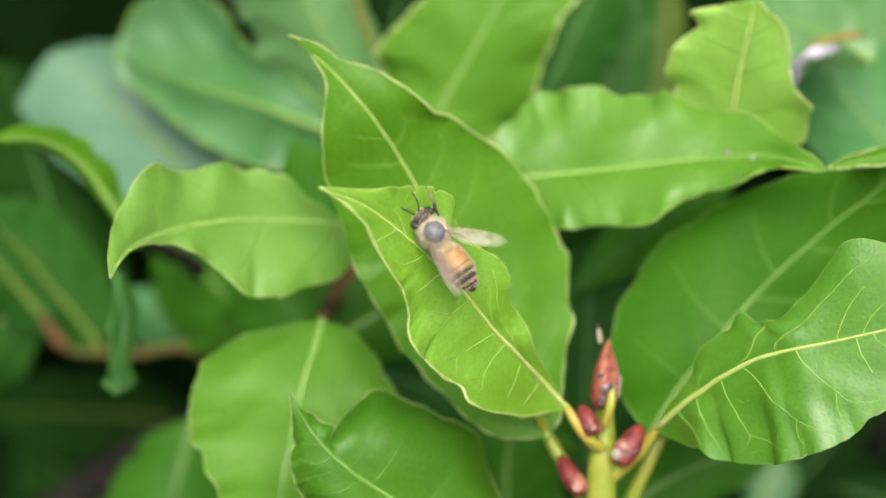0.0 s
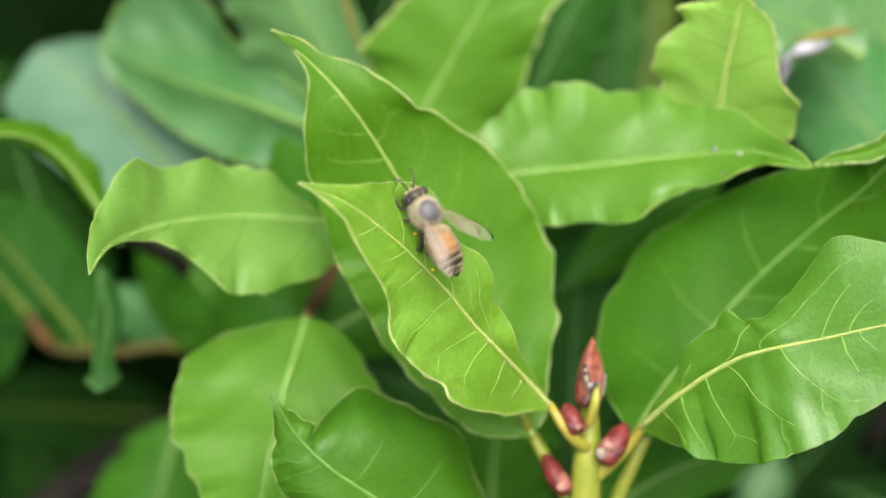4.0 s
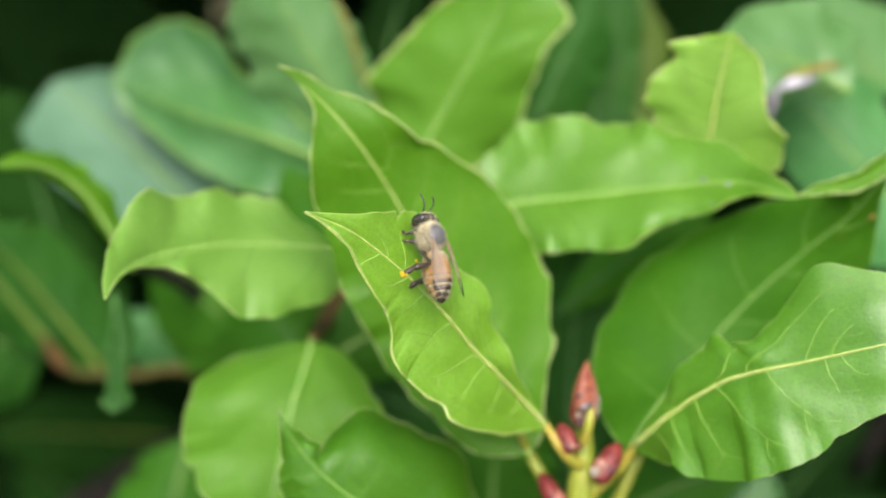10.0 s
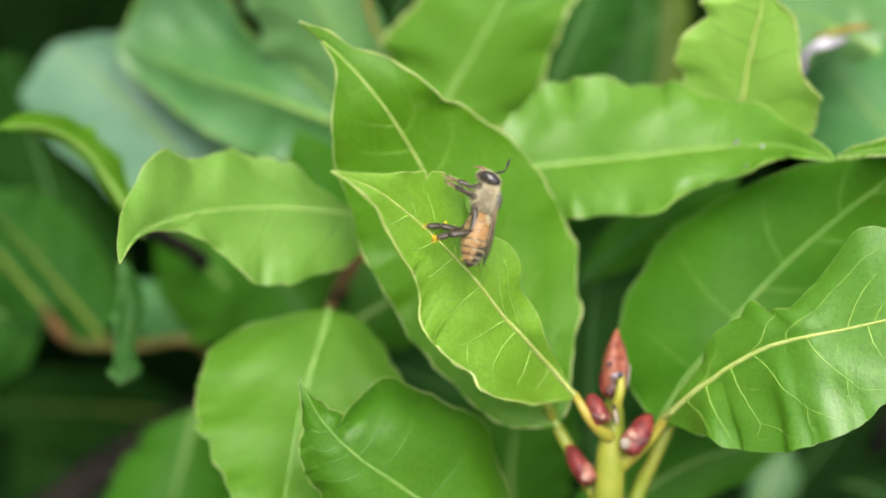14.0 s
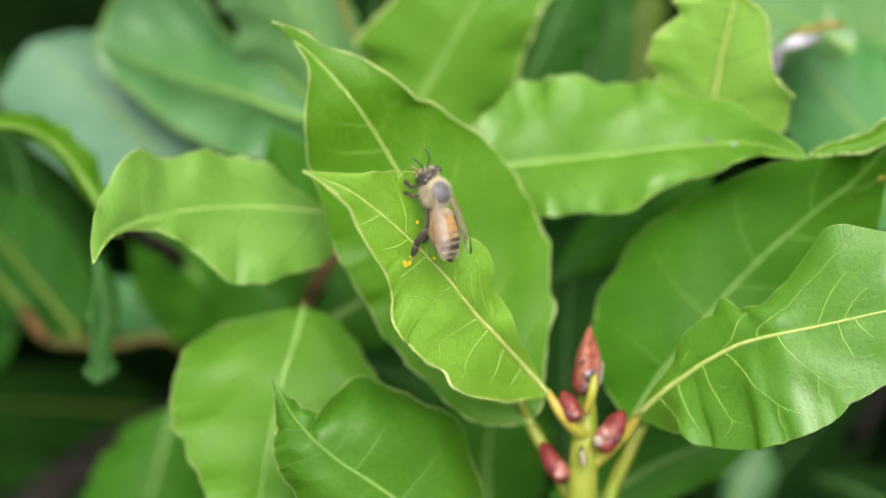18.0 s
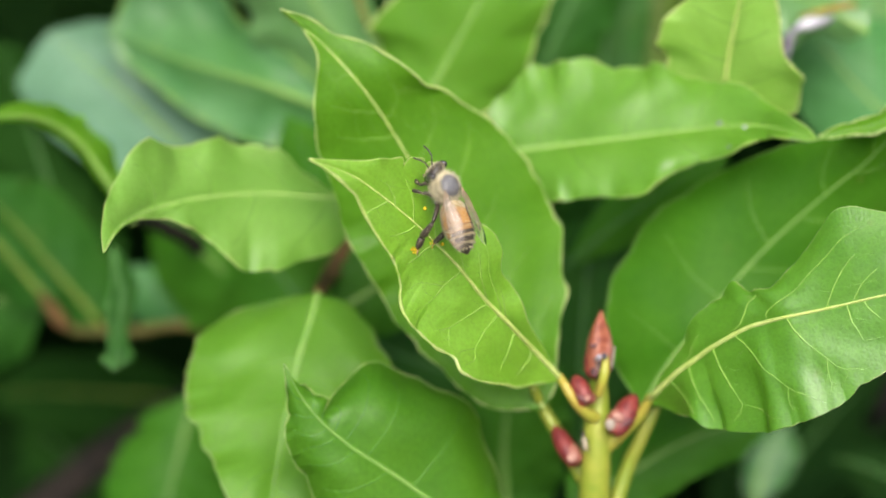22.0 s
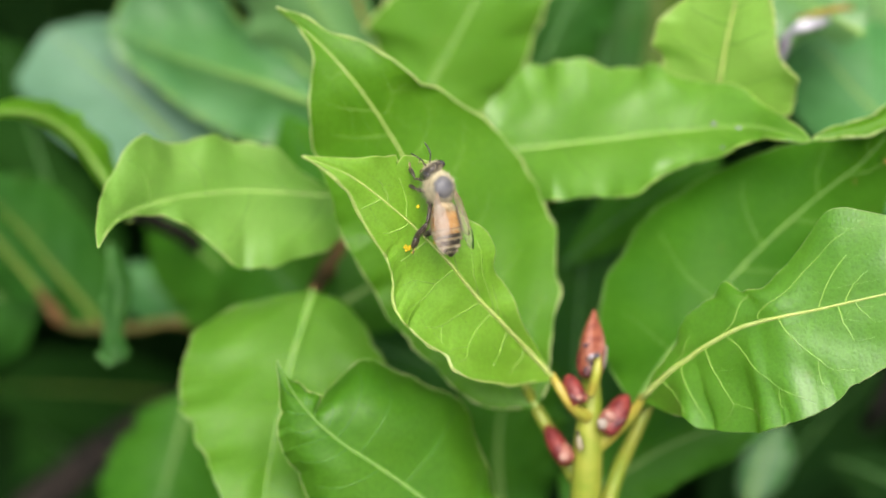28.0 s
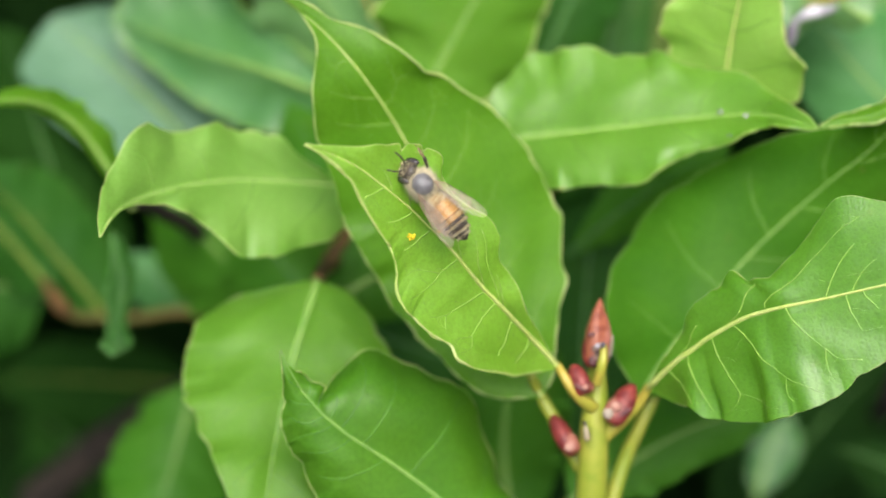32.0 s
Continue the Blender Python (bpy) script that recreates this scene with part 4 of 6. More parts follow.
laurel_leaf(back, Blade(
    midrib=[(-36.2, 5.5, 82), (-44.2, 14.1, 86), (-52.2, 21.9, 89), (-59.2, 27.8, 91), (-64.8, 32.3, 93), (-68.4, 34.8, 94)],
    left=[(0, 0, 0), (12.1, -15, 0.4), (14.3, -15, 2.1), (13.5, -14, 3.4), (10.7, -11, 4.3), (3.9, -13, 0.7)],
    right=[(0, 0, 0), (11.6, -18, 2), (13.7, -20, 1.9), (11.9, -18, 1.5), (7.5, -25, -0.5), (2.3, -31, -0.8)], seed=32, ruffle=0.03), SKY_TINT, "blue-green leaf, reflected sky put into its colour", veins=0, seed=32, rim=None, thick_rib=0.9, rib=RIB_DULL)
laurel_leaf(back, Blade(
    midrib=[(-9.4, 18.9, 66), (-13.8, 26.1, 64), (-17.8, 32.3, 62), (-21.7, 38.4, 60), (-25.1, 44.4, 58), (-30.3, 53.1, 56)],
    left=[(0, 0, 0), (9.5, -28, 1.3), (12.7, -32, 1.5), (11.5, -30, 1.9), (10.2, -26, 1.8), (0, 0, 0)],
    right=[(0, 0, 0), (7.2, -32, -1.3), (9.1, -32, -1.5), (9.2, -24, -1.5), (7.9, -26, -2.4), (0, 0, 0)], seed=33, ruffle=0.05), SHEEN, "green leaf with a rusty edge", veins=0, seed=33, rim=None, thick_rib=0.5, rib=RIB_DULL)
bar("rusty_edge", back, [(-11.7, 32.6, 60.0), (-12.8, 34.8, 60.0), (-13.8, 38.3, 59.0), (-15.3, 42.6, 58.0), (-17.1, 46.2, 58.0)], [0.15, 0.3, 0.35, 0.3, 0.2], RUST, "rusty brown leaf edge")
bar("twig", back, [(-12.8, 18.3, 62.0), (-9.5, 18.3, 72.0), (1.5, 3.7, 100.0), (5.7, -36.2, 130.0)], [1.0, 1.6, 2.0, 2.4], TWIG, "")
bar("twig", back, [(-37.9, 2.7, 80.0), (-23.8, -4.1, 95.0), (1.5, -16.6, 115.0)], [1.0, 1.4, 1.8], TWIG, "")

back_mid = thing("laurel_sprig", at(-4.6, 14.9, 54.0), "out-of-focus laurel sprig with an upright leaf", "laurel sprig", SPRIGS)
laurel_leaf(back_mid, Blade(
    midrib=[(-4.6, 14.7, 50), (-1.5, 22.5, 49), (2, 28.9, 47), (5.5, 35.2, 45), (8.9, 41.2, 44), (13.6, 49.5, 42)],
    left=[(0, 0, 0), (8.9, -26, -1.3), (13.3, -16, -5.2), (11.4, -15, -5), (9.2, -16, -3.2), (0, 0, 0)],
    right=[(0, 0, 0), (11.5, -17, 1.7), (10.2, -10, 6.7), (9, 3, 7.1), (9.4, 5, 6.3), (0, 0, 0)], seed=34, ruffle=0.05, waves=5), BROAD, "upright green leaf with a pale midrib", veins=0, seed=34, rim_size=0.3, rib=RIB_DULL, thick_rib=0.7)
laurel_leaf(back_mid, Blade(
    midrib=[(11.7, 20, 70), (16.3, 27.4, 70), (19.9, 34.7, 70), (22.7, 41.1, 70), (25.5, 49.4, 70)],
    left=[(0, 0, 0), (9.2, -26, -0.1), (9.2, -26, 0.6), (6.8, -26, 1), (0, 0, 0)],
    right=[(0, 0, 0), (8.1, -30, 1.1), (8.1, -29, 0.6), (7.4, -24, 0.9), (0, 0, 0)], seed=35), SHADE, "", veins=0, seed=35, rim=None, rib=VEIN_DARK, thick_rib=0.8)
laurel_leaf(back_mid, Blade(
    midrib=[(25.3, 18.7, 84), (26.3, 26.3, 84), (27.7, 33.9, 84), (29.1, 41.5, 84), (30.6, 48.2, 84), (31.5, 54.8, 84)],
    left=[(0, 0, 0), (6.8, -9, -0), (7.4, -8, 0.6), (6.5, -9, 0.8), (4.4, 0, 0.2), (0, 0, 0)],
    right=[(0, 0, 0), (6.4, -9, 0.1), (6.8, -8, 0.4), (5.9, -10, 0.3), (4.4, 0, -0.2), (0, 0, 0)], seed=36), SHADE, "", veins=0, seed=36, rim=None, rib=VEIN_DARK, thick_rib=0.6)
laurel_leaf(back_mid, Blade(
    midrib=[(35.8, 21.2, 96), (34.8, 28, 96), (34.3, 35.9, 96), (34.8, 43.7, 96), (35.8, 52.5, 96)],
    left=[(0, 0, 0), (4.8, -12, 1), (5.9, -10, 1.1), (5, -12, 0.6), (0, 0, 0)],
    right=[(0, 0, 0), (6.4, -9, -2), (6.5, -9, -0.9), (6.1, -9, -0.4), (0, 0, 0)], seed=37), OLIVE, "", veins=0, seed=37, rim=None, rib=RIB_DULL, thick_rib=0.6)
# gap leaf, its colour already carrying the shade
laurel_leaf(back_mid, Blade(
    midrib=[(-8.1, 24.9, 92), (-10, 32.7, 92), (-9.1, 40.4, 92), (-7.1, 48.1, 92), (-5.2, 55.9, 92)],
    left=[(0, 0, 0), (6, -10, -0.5), (5.8, -10, -1), (5.1, -11, -0.1), (0, 0, 0)],
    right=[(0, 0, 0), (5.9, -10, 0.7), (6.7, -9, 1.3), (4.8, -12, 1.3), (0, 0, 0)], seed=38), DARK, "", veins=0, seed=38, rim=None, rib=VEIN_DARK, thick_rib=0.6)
bar("stem", back_mid, [(-4.6, 14.7, 50.0), (-1.2, 10.7, 64.0), (11.7, 20.0, 70.0), (15.6, -4.3, 110.0)], [0.8, 1.1, 1.2, 1.6], STEM, "")

back_right = thing("laurel_sprig", at(72.2, 28.9, 54.0), "out-of-focus laurel sprig with a scarred leaf", "laurel sprig", SPRIGS)
laurel_leaf(back_right, Blade(
    midrib=[(65.4, 30.4, 50), (62.7, 32.1, 50), (60.1, 33.9, 50), (54.6, 35.9, 48), (49.1, 37, 46), (43.7, 38.6, 44)],
    left=[(0, 0, 0), (3.4, -36, -1.1), (4.3, -3, 0.9), (9.9, 11, 0.9), (5.9, 5, -1.3), (0, 0, 0)],
    right=[(0, 0, 0), (8.7, -27, 0.1), (11.3, -25, -1.1), (11.1, -26, -1.4), (7.6, -35, 0.4), (0, 0, 0)], seed=39, ruffle=0.08, waves=4), SHEEN, "pale green leaf with a dry whitish scar", veins=0, seed=39, rim=None, rib=RIB_DULL, thick_rib=0.8)
# the bluish base colour paints in the sky this leaf reflects
laurel_leaf(back_right, Blade(
    midrib=[(87.9, 3.4, 70), (78.7, 11.7, 70), (72.3, 18.1, 70), (66.8, 23.6, 70), (62.2, 29.1, 70), (57.6, 33.7, 70)],
    left=[(0, 0, 0), (12.3, -14, 0.7), (11.3, -21, 1.6), (10.4, -23, 1.6), (7.5, -24, 1.5), (0, 0, 0)],
    right=[(0, 0, 0), (12.3, -24, -0.9), (14.1, -25, 2.1), (13.5, -22, 2.8), (8.8, -27, 0.8), (0, 0, 0)], seed=40), BLUISH, "blue-green leaf, reflected sky put into its colour", veins=0, seed=40, rim=None, rib=RIB_DULL, thick_rib=0.9)
laurel_leaf(back_right, Blade(
    midrib=[(92.2, 15.1, 90), (82.2, 26.5, 88), (76.1, 35, 86), (71, 42.5, 84), (65.9, 50.8, 82)],
    left=[(0, 0, 0), (9.2, -16, -3), (10.4, -22, -0.7), (9, -19, -0.5), (0, 0, 0)],
    right=[(0, 0, 0), (11.9, -15, 0.4), (11.7, -21, 0.1), (9.3, -19, -0.3), (0, 0, 0)], seed=41), SHEEN, "", veins=0, seed=41, rim=None, rib=RIB_DULL, thick_rib=0.9)
bar("scar", back_right, [(52.2, 26.0, 45.0), (52.3, 28.2, 44.0), (53.0, 30.0, 43.0), (55.2, 31.2, 43.0), (57.6, 31.6, 44.0), (59.6, 32.6, 46.0)], [0.35, 0.95, 0.5, 0.95, 0.7, 0.3], SCAR, "dry whitish scar on the leaf")
bar("withered_edge", back_right, [(54.0, 32.4, 43.5), (57.5, 33.2, 43.5), (61.0, 34.0, 45.0), (63.2, 34.1, 46.0)], [0.2, 0.45, 0.55, 0.3], RUST, "withered brown leaf edge")
bar("twig", back_right, [(71.5, 29.5, 50.0), (82.4, 14.4, 70.0), (87.9, 3.4, 70.0), (77.8, -35.5, 120.0)], [0.9, 1.4, 1.4, 2.0], BARK, "")

low_right = thing("laurel_sprig", at(18.7, -43.1, 44.0), "out-of-focus laurel leaves below the buds", "laurel sprig", SPRIGS)
laurel_leaf(low_right, Blade(
    midrib=[(18.5, -42.7, 40), (22.8, -39.3, 40), (28.9, -36.1, 42), (35, -32.8, 44), (42.1, -30.4, 46), (51, -28.9, 48)],
    left=[(0, 0, 0), (5.4, -25, -1.4), (8.2, -28, 1.3), (6.8, -32, 2), (5, -34, 1.2), (0, 0, 0)],
    right=[(0, 0, 0), (5.8, -14, 3.9), (6.2, -8, 4.2), (6, -12, 2.8), (5.3, -17, 2.1), (0, 0, 0)], seed=42), MATURE, "", veins=0, seed=42, rim=None, rib=RIB_DULL, thick_rib=0.8)
# fills the gap behind the buds; its shade is mixed into the green
laurel_leaf(low_right, Blade(
    midrib=[(23.1, -36.2, 62), (22.2, -29, 62), (21.8, -20.9, 62), (22.2, -11.9, 62), (23.1, -2.9, 62), (24, 4.3, 62), (25, 10.6, 62)],
    left=[(0, 0, 0), (8.9, -27, 0.4), (11.8, -30, 0.6), (11.5, -32, -0), (9.4, -32, -0), (6.1, -29, 0.2), (0, 0, 0)],
    right=[(0, 0, 0), (8.4, -29, -1.9), (13.2, -27, -0.3), (12.7, -28, 1.6), (9.7, -31, 1.8), (6.3, -28, 0.8), (0, 0, 0)], seed=43), SHADE, "leaf coloured dark for the shade behind the buds", veins=0, seed=43, rim=None, rib=VEIN_DARK, thick_rib=0.6)
# low gap leaf in the green with painted shade
laurel_leaf(low_right, Blade(
    midrib=[(53.1, -57.3, 130), (58.4, -49.9, 130), (65.8, -41.5, 130), (73.1, -33.1, 130), (81.6, -24.7, 130)],
    left=[(0, 0, 0), (8.5, -14, -2.8), (9.7, -12, -1.6), (8.9, -13, -1.1), (0, 0, 0)],
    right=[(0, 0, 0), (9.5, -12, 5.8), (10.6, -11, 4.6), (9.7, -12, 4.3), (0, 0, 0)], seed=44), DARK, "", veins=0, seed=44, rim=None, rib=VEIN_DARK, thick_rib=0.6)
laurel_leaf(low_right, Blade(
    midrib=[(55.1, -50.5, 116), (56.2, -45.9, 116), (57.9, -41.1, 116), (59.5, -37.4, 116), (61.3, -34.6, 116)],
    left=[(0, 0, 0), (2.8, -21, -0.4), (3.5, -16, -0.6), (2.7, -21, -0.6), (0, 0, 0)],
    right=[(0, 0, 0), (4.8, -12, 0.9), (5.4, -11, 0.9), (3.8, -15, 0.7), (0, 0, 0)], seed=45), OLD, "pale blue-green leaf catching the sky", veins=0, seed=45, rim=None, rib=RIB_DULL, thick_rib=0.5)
# corner leaf, darkened in colour to stand for shade
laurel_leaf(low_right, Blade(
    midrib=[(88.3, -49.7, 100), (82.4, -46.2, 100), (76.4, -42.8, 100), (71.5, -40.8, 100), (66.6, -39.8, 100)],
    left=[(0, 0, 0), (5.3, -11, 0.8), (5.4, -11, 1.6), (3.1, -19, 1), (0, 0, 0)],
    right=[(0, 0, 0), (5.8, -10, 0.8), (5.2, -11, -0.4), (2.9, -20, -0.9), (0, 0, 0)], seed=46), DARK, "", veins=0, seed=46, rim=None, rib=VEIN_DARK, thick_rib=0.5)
laurel_leaf(low_right, Blade(
    midrib=[(10.4, -48.5, 60), (9.5, -42.3, 60), (9.1, -35.8, 58), (9.5, -29.4, 56), (11.2, -23.1, 54), (13.8, -15.9, 52)],
    left=[(0, 0, 0), (6.7, -35, -1.4), (9, -33, -1), (9, -25, -1), (6.2, -28, -0.9), (0, 0, 0)],
    right=[(0, 0, 0), (8.1, -27, -1.8), (10.1, -20, -2.5), (10.7, -23, 0.1), (7.7, -26, 1.1), (0, 0, 0)], seed=47), MATURE, "", veins=0, seed=47, rim=None, rib=RIB_DULL, thick_rib=0.8)
laurel_leaf(low_right, Blade(
    midrib=[(19.1, -5.6, 58), (25.2, -0.3, 56), (31.2, 4.1, 54), (37.2, 8.1, 52), (44.0, 11.1, 50)],
    left=[(0, 0, 0), (4, -25, 0.5), (5.5, -25, 0.6), (5, -25, 0.4), (0, 0, 0)],
    right=[(0, 0, 0), (4, -25, -0.5), (6, -25, -0.6), (5, -25, -0.4), (0, 0, 0)], seed=52), MATURE, "", veins=0, seed=52, rim=None, rib=VEIN_DARK, thick_rib=0.5)
bar("stem", low_right, [(18.5, -42.7, 40.0), (16.7, -48.5, 60.0), (10.4, -48.5, 60.0), (14.9, -81.1, 90.0)], [0.8, 1.2, 1.2, 1.8], STEM, "")

low_left = thing("laurel_sprig", at(-43.0, -27.3, 92.0), "out-of-focus laurel leaves near the woody branch, two tinted for shade", "laurel sprig", SPRIGS)
laurel_leaf(low_left, Blade(
    midrib=[(-42.4, -26.9, 86), (-44.1, -32.4, 84), (-45.5, -37.9, 82), (-46.9, -43.4, 80), (-48.6, -50.6, 78)],
    left=[(0, 0, 0), (7.3, -30, -1.8), (11.1, -25, -1.8), (12, -25, -0.6), (0, 0, 0)],
    right=[(0, 0, 0), (9, -28, 0.2), (12.2, -28, 1.4), (11.5, -32, 3.1), (0, 0, 0)], seed=48), MATURE, "", veins=0, seed=48, rim=None, rib=RIB_DULL, thick_rib=1.2, fade=0.6)
# these two deep leaves have the shade mixed into their green
laurel_leaf(low_left, Blade(
    midrib=[(-47.1, -34.3, 165), (-58.4, -32.6, 165), (-70.9, -31.8, 165), (-82.2, -31.4, 165), (-93.5, -31.4, 165)],
    left=[(0, 0, 0), (7.3, 0, -0.8), (8.7, 0, -0.4), (7.9, 0, -0.1), (0, 0, 0)],
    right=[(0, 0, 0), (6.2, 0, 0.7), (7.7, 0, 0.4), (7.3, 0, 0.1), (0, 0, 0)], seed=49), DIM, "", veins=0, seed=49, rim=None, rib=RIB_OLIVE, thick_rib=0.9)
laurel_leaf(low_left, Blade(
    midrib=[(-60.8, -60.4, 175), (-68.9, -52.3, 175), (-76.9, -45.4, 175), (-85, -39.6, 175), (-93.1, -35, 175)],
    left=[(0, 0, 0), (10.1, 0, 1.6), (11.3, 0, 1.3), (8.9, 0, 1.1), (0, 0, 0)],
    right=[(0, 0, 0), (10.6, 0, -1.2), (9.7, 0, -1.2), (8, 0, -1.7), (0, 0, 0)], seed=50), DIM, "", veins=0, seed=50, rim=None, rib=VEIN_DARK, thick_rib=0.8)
bar("branch", low_left, [(-33.6, -20.1, 150.0), (-43.6, -29.3, 140.0), (-55.5, -35.8, 140.0), (-68.0, -43.7, 145.0), (-81.9, -55.2, 150.0)], [3.0, 3.2, 3.4, 3.6, 3.8], BARK, "dark woody branch")

# spots on two leaves
for leaf_, sprig_, u, v, w, size, material in (
    (wide_leaf, front, 63.0, 9.7, 14.2, 0.45, RUST),
    (wide_leaf, front, 58.8, 6.9, 16.0, 0.2, RUST),
    (long_leaf, upper, 38.9, 15.1, 16.2, 0.4, SCAR),
    (long_leaf, upper, 42.2, 14.4, 14.0, 0.35, SCAR),
    (long_leaf, upper, 39.9, 11.6, 13.0, 0.3, SCAR),
):
    c = np.array(tuple(at(u, v, w) - sprig_.location))
    part("spot", mesh("spot", *oval(c, (size * MM, size * MM * 0.8, size * MM * 0.6), rings=6, sides=9), material), leaf_)

# grains of pollen on the front leaf
for n, (u, v, w) in enumerate(((-2.3, 3.1, -16.0), (-0.1, -1.6, -16.0))):
    rows_ = front_leaf.data.vertices
    here = min((front.location + x.co for x in rows_[: len(rows_) * 2 // 5]), key=lambda p: (p - at(u, v, w)).cross(IN_W).length)
    grain = thing("pollen_grain", here - IN_W * 0.00015, "single yellow pollen grain on the bright leaf", "pollen")
    part("grain", mesh("grain", *oval((0, 0, 0), (0.00026, 0.0003, 0.00022), rings=6, sides=8), GRAIN), grain)


def bud(sprig, base, tip, size, scales, label, blunt=True):
    """A pointed laurel bud of overlapping scales. base, tip in the shrub's millimetres; scales: (material, turn, share of length, share of girth)."""
    a, b = at(*base), at(*tip)
    here = sprig.location
    axis, length = (b - a).normalized(), (b - a).length
    shape = [(0, 0.45), (0.08, 0.72), (0.2, 0.93), (0.38, 1.0), (0.55, 0.92), (0.72, 0.68), (0.86, 0.4), (0.95, 0.18), (1.0, 0.03)]
    if blunt:
        shape = [(0, 0.5), (0.1, 0.8), (0.25, 0.98), (0.45, 1.04), (0.65, 0.96), (0.82, 0.74), (0.93, 0.44), (0.98, 0.2), (1.0, 0.03)]
    core = part("bud", mesh("bud", *lathe([(x * length, r * size * MM) for x, r in shape], a - here, axis, 14, 1.0, 0.03), scales[0][0]), sprig, label)
    side = axis.cross(IN_W).normalized()
    for material, turn, share, girth in scales[1:]:
        out = (Matrix.Rotation(radians(turn), 3, axis) @ -IN_W)
        out = (out - axis * out.dot(axis)).normalized()
        mid = a - here + out * size * MM * 0.32
        rows = [(x * length * share, r * size * MM * girth) for x, r in shape]
        part("bud_scale", mesh("bud_scale", *lathe(rows, mid, (axis + 0.05 * out), 12, 0.9, 0.04, seed=int(abs(turn))), material), core)
    return core


bud(front, (20.8, -20.4, 7.0), (21.6, -10.9, 8.3), 1.75, [(BUD, 0, 1, 1), (BUD_PALE, 80, 0.8, 0.84), (BUD, -20, 0.9, 0.8), (BUD_BROWN, 12, 0.6, 0.78), (BUD_DEEP, -75, 0.62, 0.75)], "pointed red terminal bud with a withered base", blunt=False)
bud(front, (19.3, -23.9, 5.0), (17.7, -19.8, 6.0), 1.42, [(BUD_DEEP, 0, 1, 1), (BUD_DEEP, 30, 0.8, 0.85), (BUD_PALE, 90, 0.4, 0.8)], "small crimson side bud")
bud(front, (22.9, -27.9, 6.0), (26.3, -22.6, 8.0), 1.6, [(BUD_DEEP, 0, 1, 1), (BUD_PALE, -60, 0.6, 0.85), (BUD_DEEP, 40, 0.85, 0.8)], "crimson side bud in a pale scale")
bud(front, (17.9, -32.4, 9.0), (15.1, -27.2, 12.0), 1.35, [(BUD_DEEP, 0, 1, 1), (BUD_PALE, 60, 0.5, 0.9)], "small crimson side bud, pale at its foot")
bar("stalk", front, [(21.0, -22.5, 6.0), (21.7, -19.7, 4.6), (22.0, -17.1, 4.8)], [0.6, 0.7, 0.4], PETIOLE, "yellow stalk on the bud")

# scraps: withered, pale and purple bits of the outer scales
BUDS = sorted((x for x in front.children if x.name.startswith("bud")), key=lambda x: x.name)
for material, place, wide, tall, turn in (
    (BUD_PURPLE, (20.2, -15.7, 4.2), 0.55, 0.35, 10),
    (BUD_BROWN, (20.8, -17.5, 4.0), 0.62, 0.42, 25),
    (SCAR, (21.0, -17.2, 3.7), 0.42, 0.32, 30),
    (BUD_SLATE, (21.8, -17.1, 3.9), 0.36, 0.42, 0),
    (BUD_PURPLE, (20.3, -19.3, 4.3), 0.5, 0.7, 8),
    (BUD_GREY, (23.0, -17.4, 5.9), 0.2, 1.7, -8),
    (BUD_PURPLE, (18.7, -22.9, 3.9), 1, 0.35, -35),
    (BUD_PINK, (19.4, -22.8, 3.6), 0.5, 0.42, 40),
    (BUD_PINK, (23.6, -25.5, 4.6), 0.8, 0.62, -30),
    (BUD_PURPLE, (24.8, -26.4, 5.2), 1.2, 0.3, 38),
    (BUD_GREY, (22.5, -26.5, 4.8), 0.75, 0.75, 0),
    (BUD_PINK, (17.4, -31.3, 7.6), 0.75, 0.62, 20),
):
    axes = Matrix((Vector((1, 0, 0)), UP_V, -IN_W)).transposed() @ Matrix.Rotation(radians(turn), 3, "Z")
    c = at(*place) - front.location
    near = min(BUDS, key=lambda x: (sum((Vector(k) for k in x.bound_box), Vector()) / 8 - c).length)
    part("scale_scrap", mesh("scale_scrap", *oval(tuple(c), (wide * MM, tall * MM, 0.35 * MM), axes, 10, 14), material), near)

# ---- the depth of the shrub, its branches and the ground
def foliage(name, count, low, high, seed, material, label):
    """Many laurel leaves within a box of the shrub's axes, as one mass."""
    rng = np.random.RandomState(seed)
    verts, faces = [], []
    for _ in range(count):
        c = np.array(tuple(at(*[rng.uniform(a, b) for a, b in zip(low, high)])))
        d = rng.normal(size=3) + np.array([0, -0.5, 0.5])
        d /= np.linalg.norm(d)
        n = rng.normal(size=3) * 0.7 + np.array([0, -0.6, 0.9])
        n -= d * (n @ d)
        n /= np.linalg.norm(n)
        s = np.cross(d, n)
        length, width, arch = rng.uniform(45, 80) * MM, rng.uniform(11, 19) * MM, rng.uniform(-0.1, 0.25)
        k = len(verts)
        for i, x in enumerate(np.linspace(0, 1, 9)):
            w = width * max(0.03, math.sin(math.pi * x**0.9) ** 0.8)
            m = c + d * length * (x - 0.5) - n * length * arch * (2 * x - 1) ** 2 * 0.5
            for j, y in enumerate((-1, -0.5, 0, 0.5, 1)):
                verts.append(m + s * w * y + n * (abs(y) * 0.25 * w + 0.1 * w * math.sin(9 * x + j)))
        faces += [(k + i * 5 + j, k + i * 5 + j + 1, k + i * 5 + j + 6, k + i * 5 + j + 5) for i in range(8) for j in range(4)]
    ob = new(name, mesh(name, verts, faces, material))
    return tagged(ob, label, "foliage", kind="stuff")


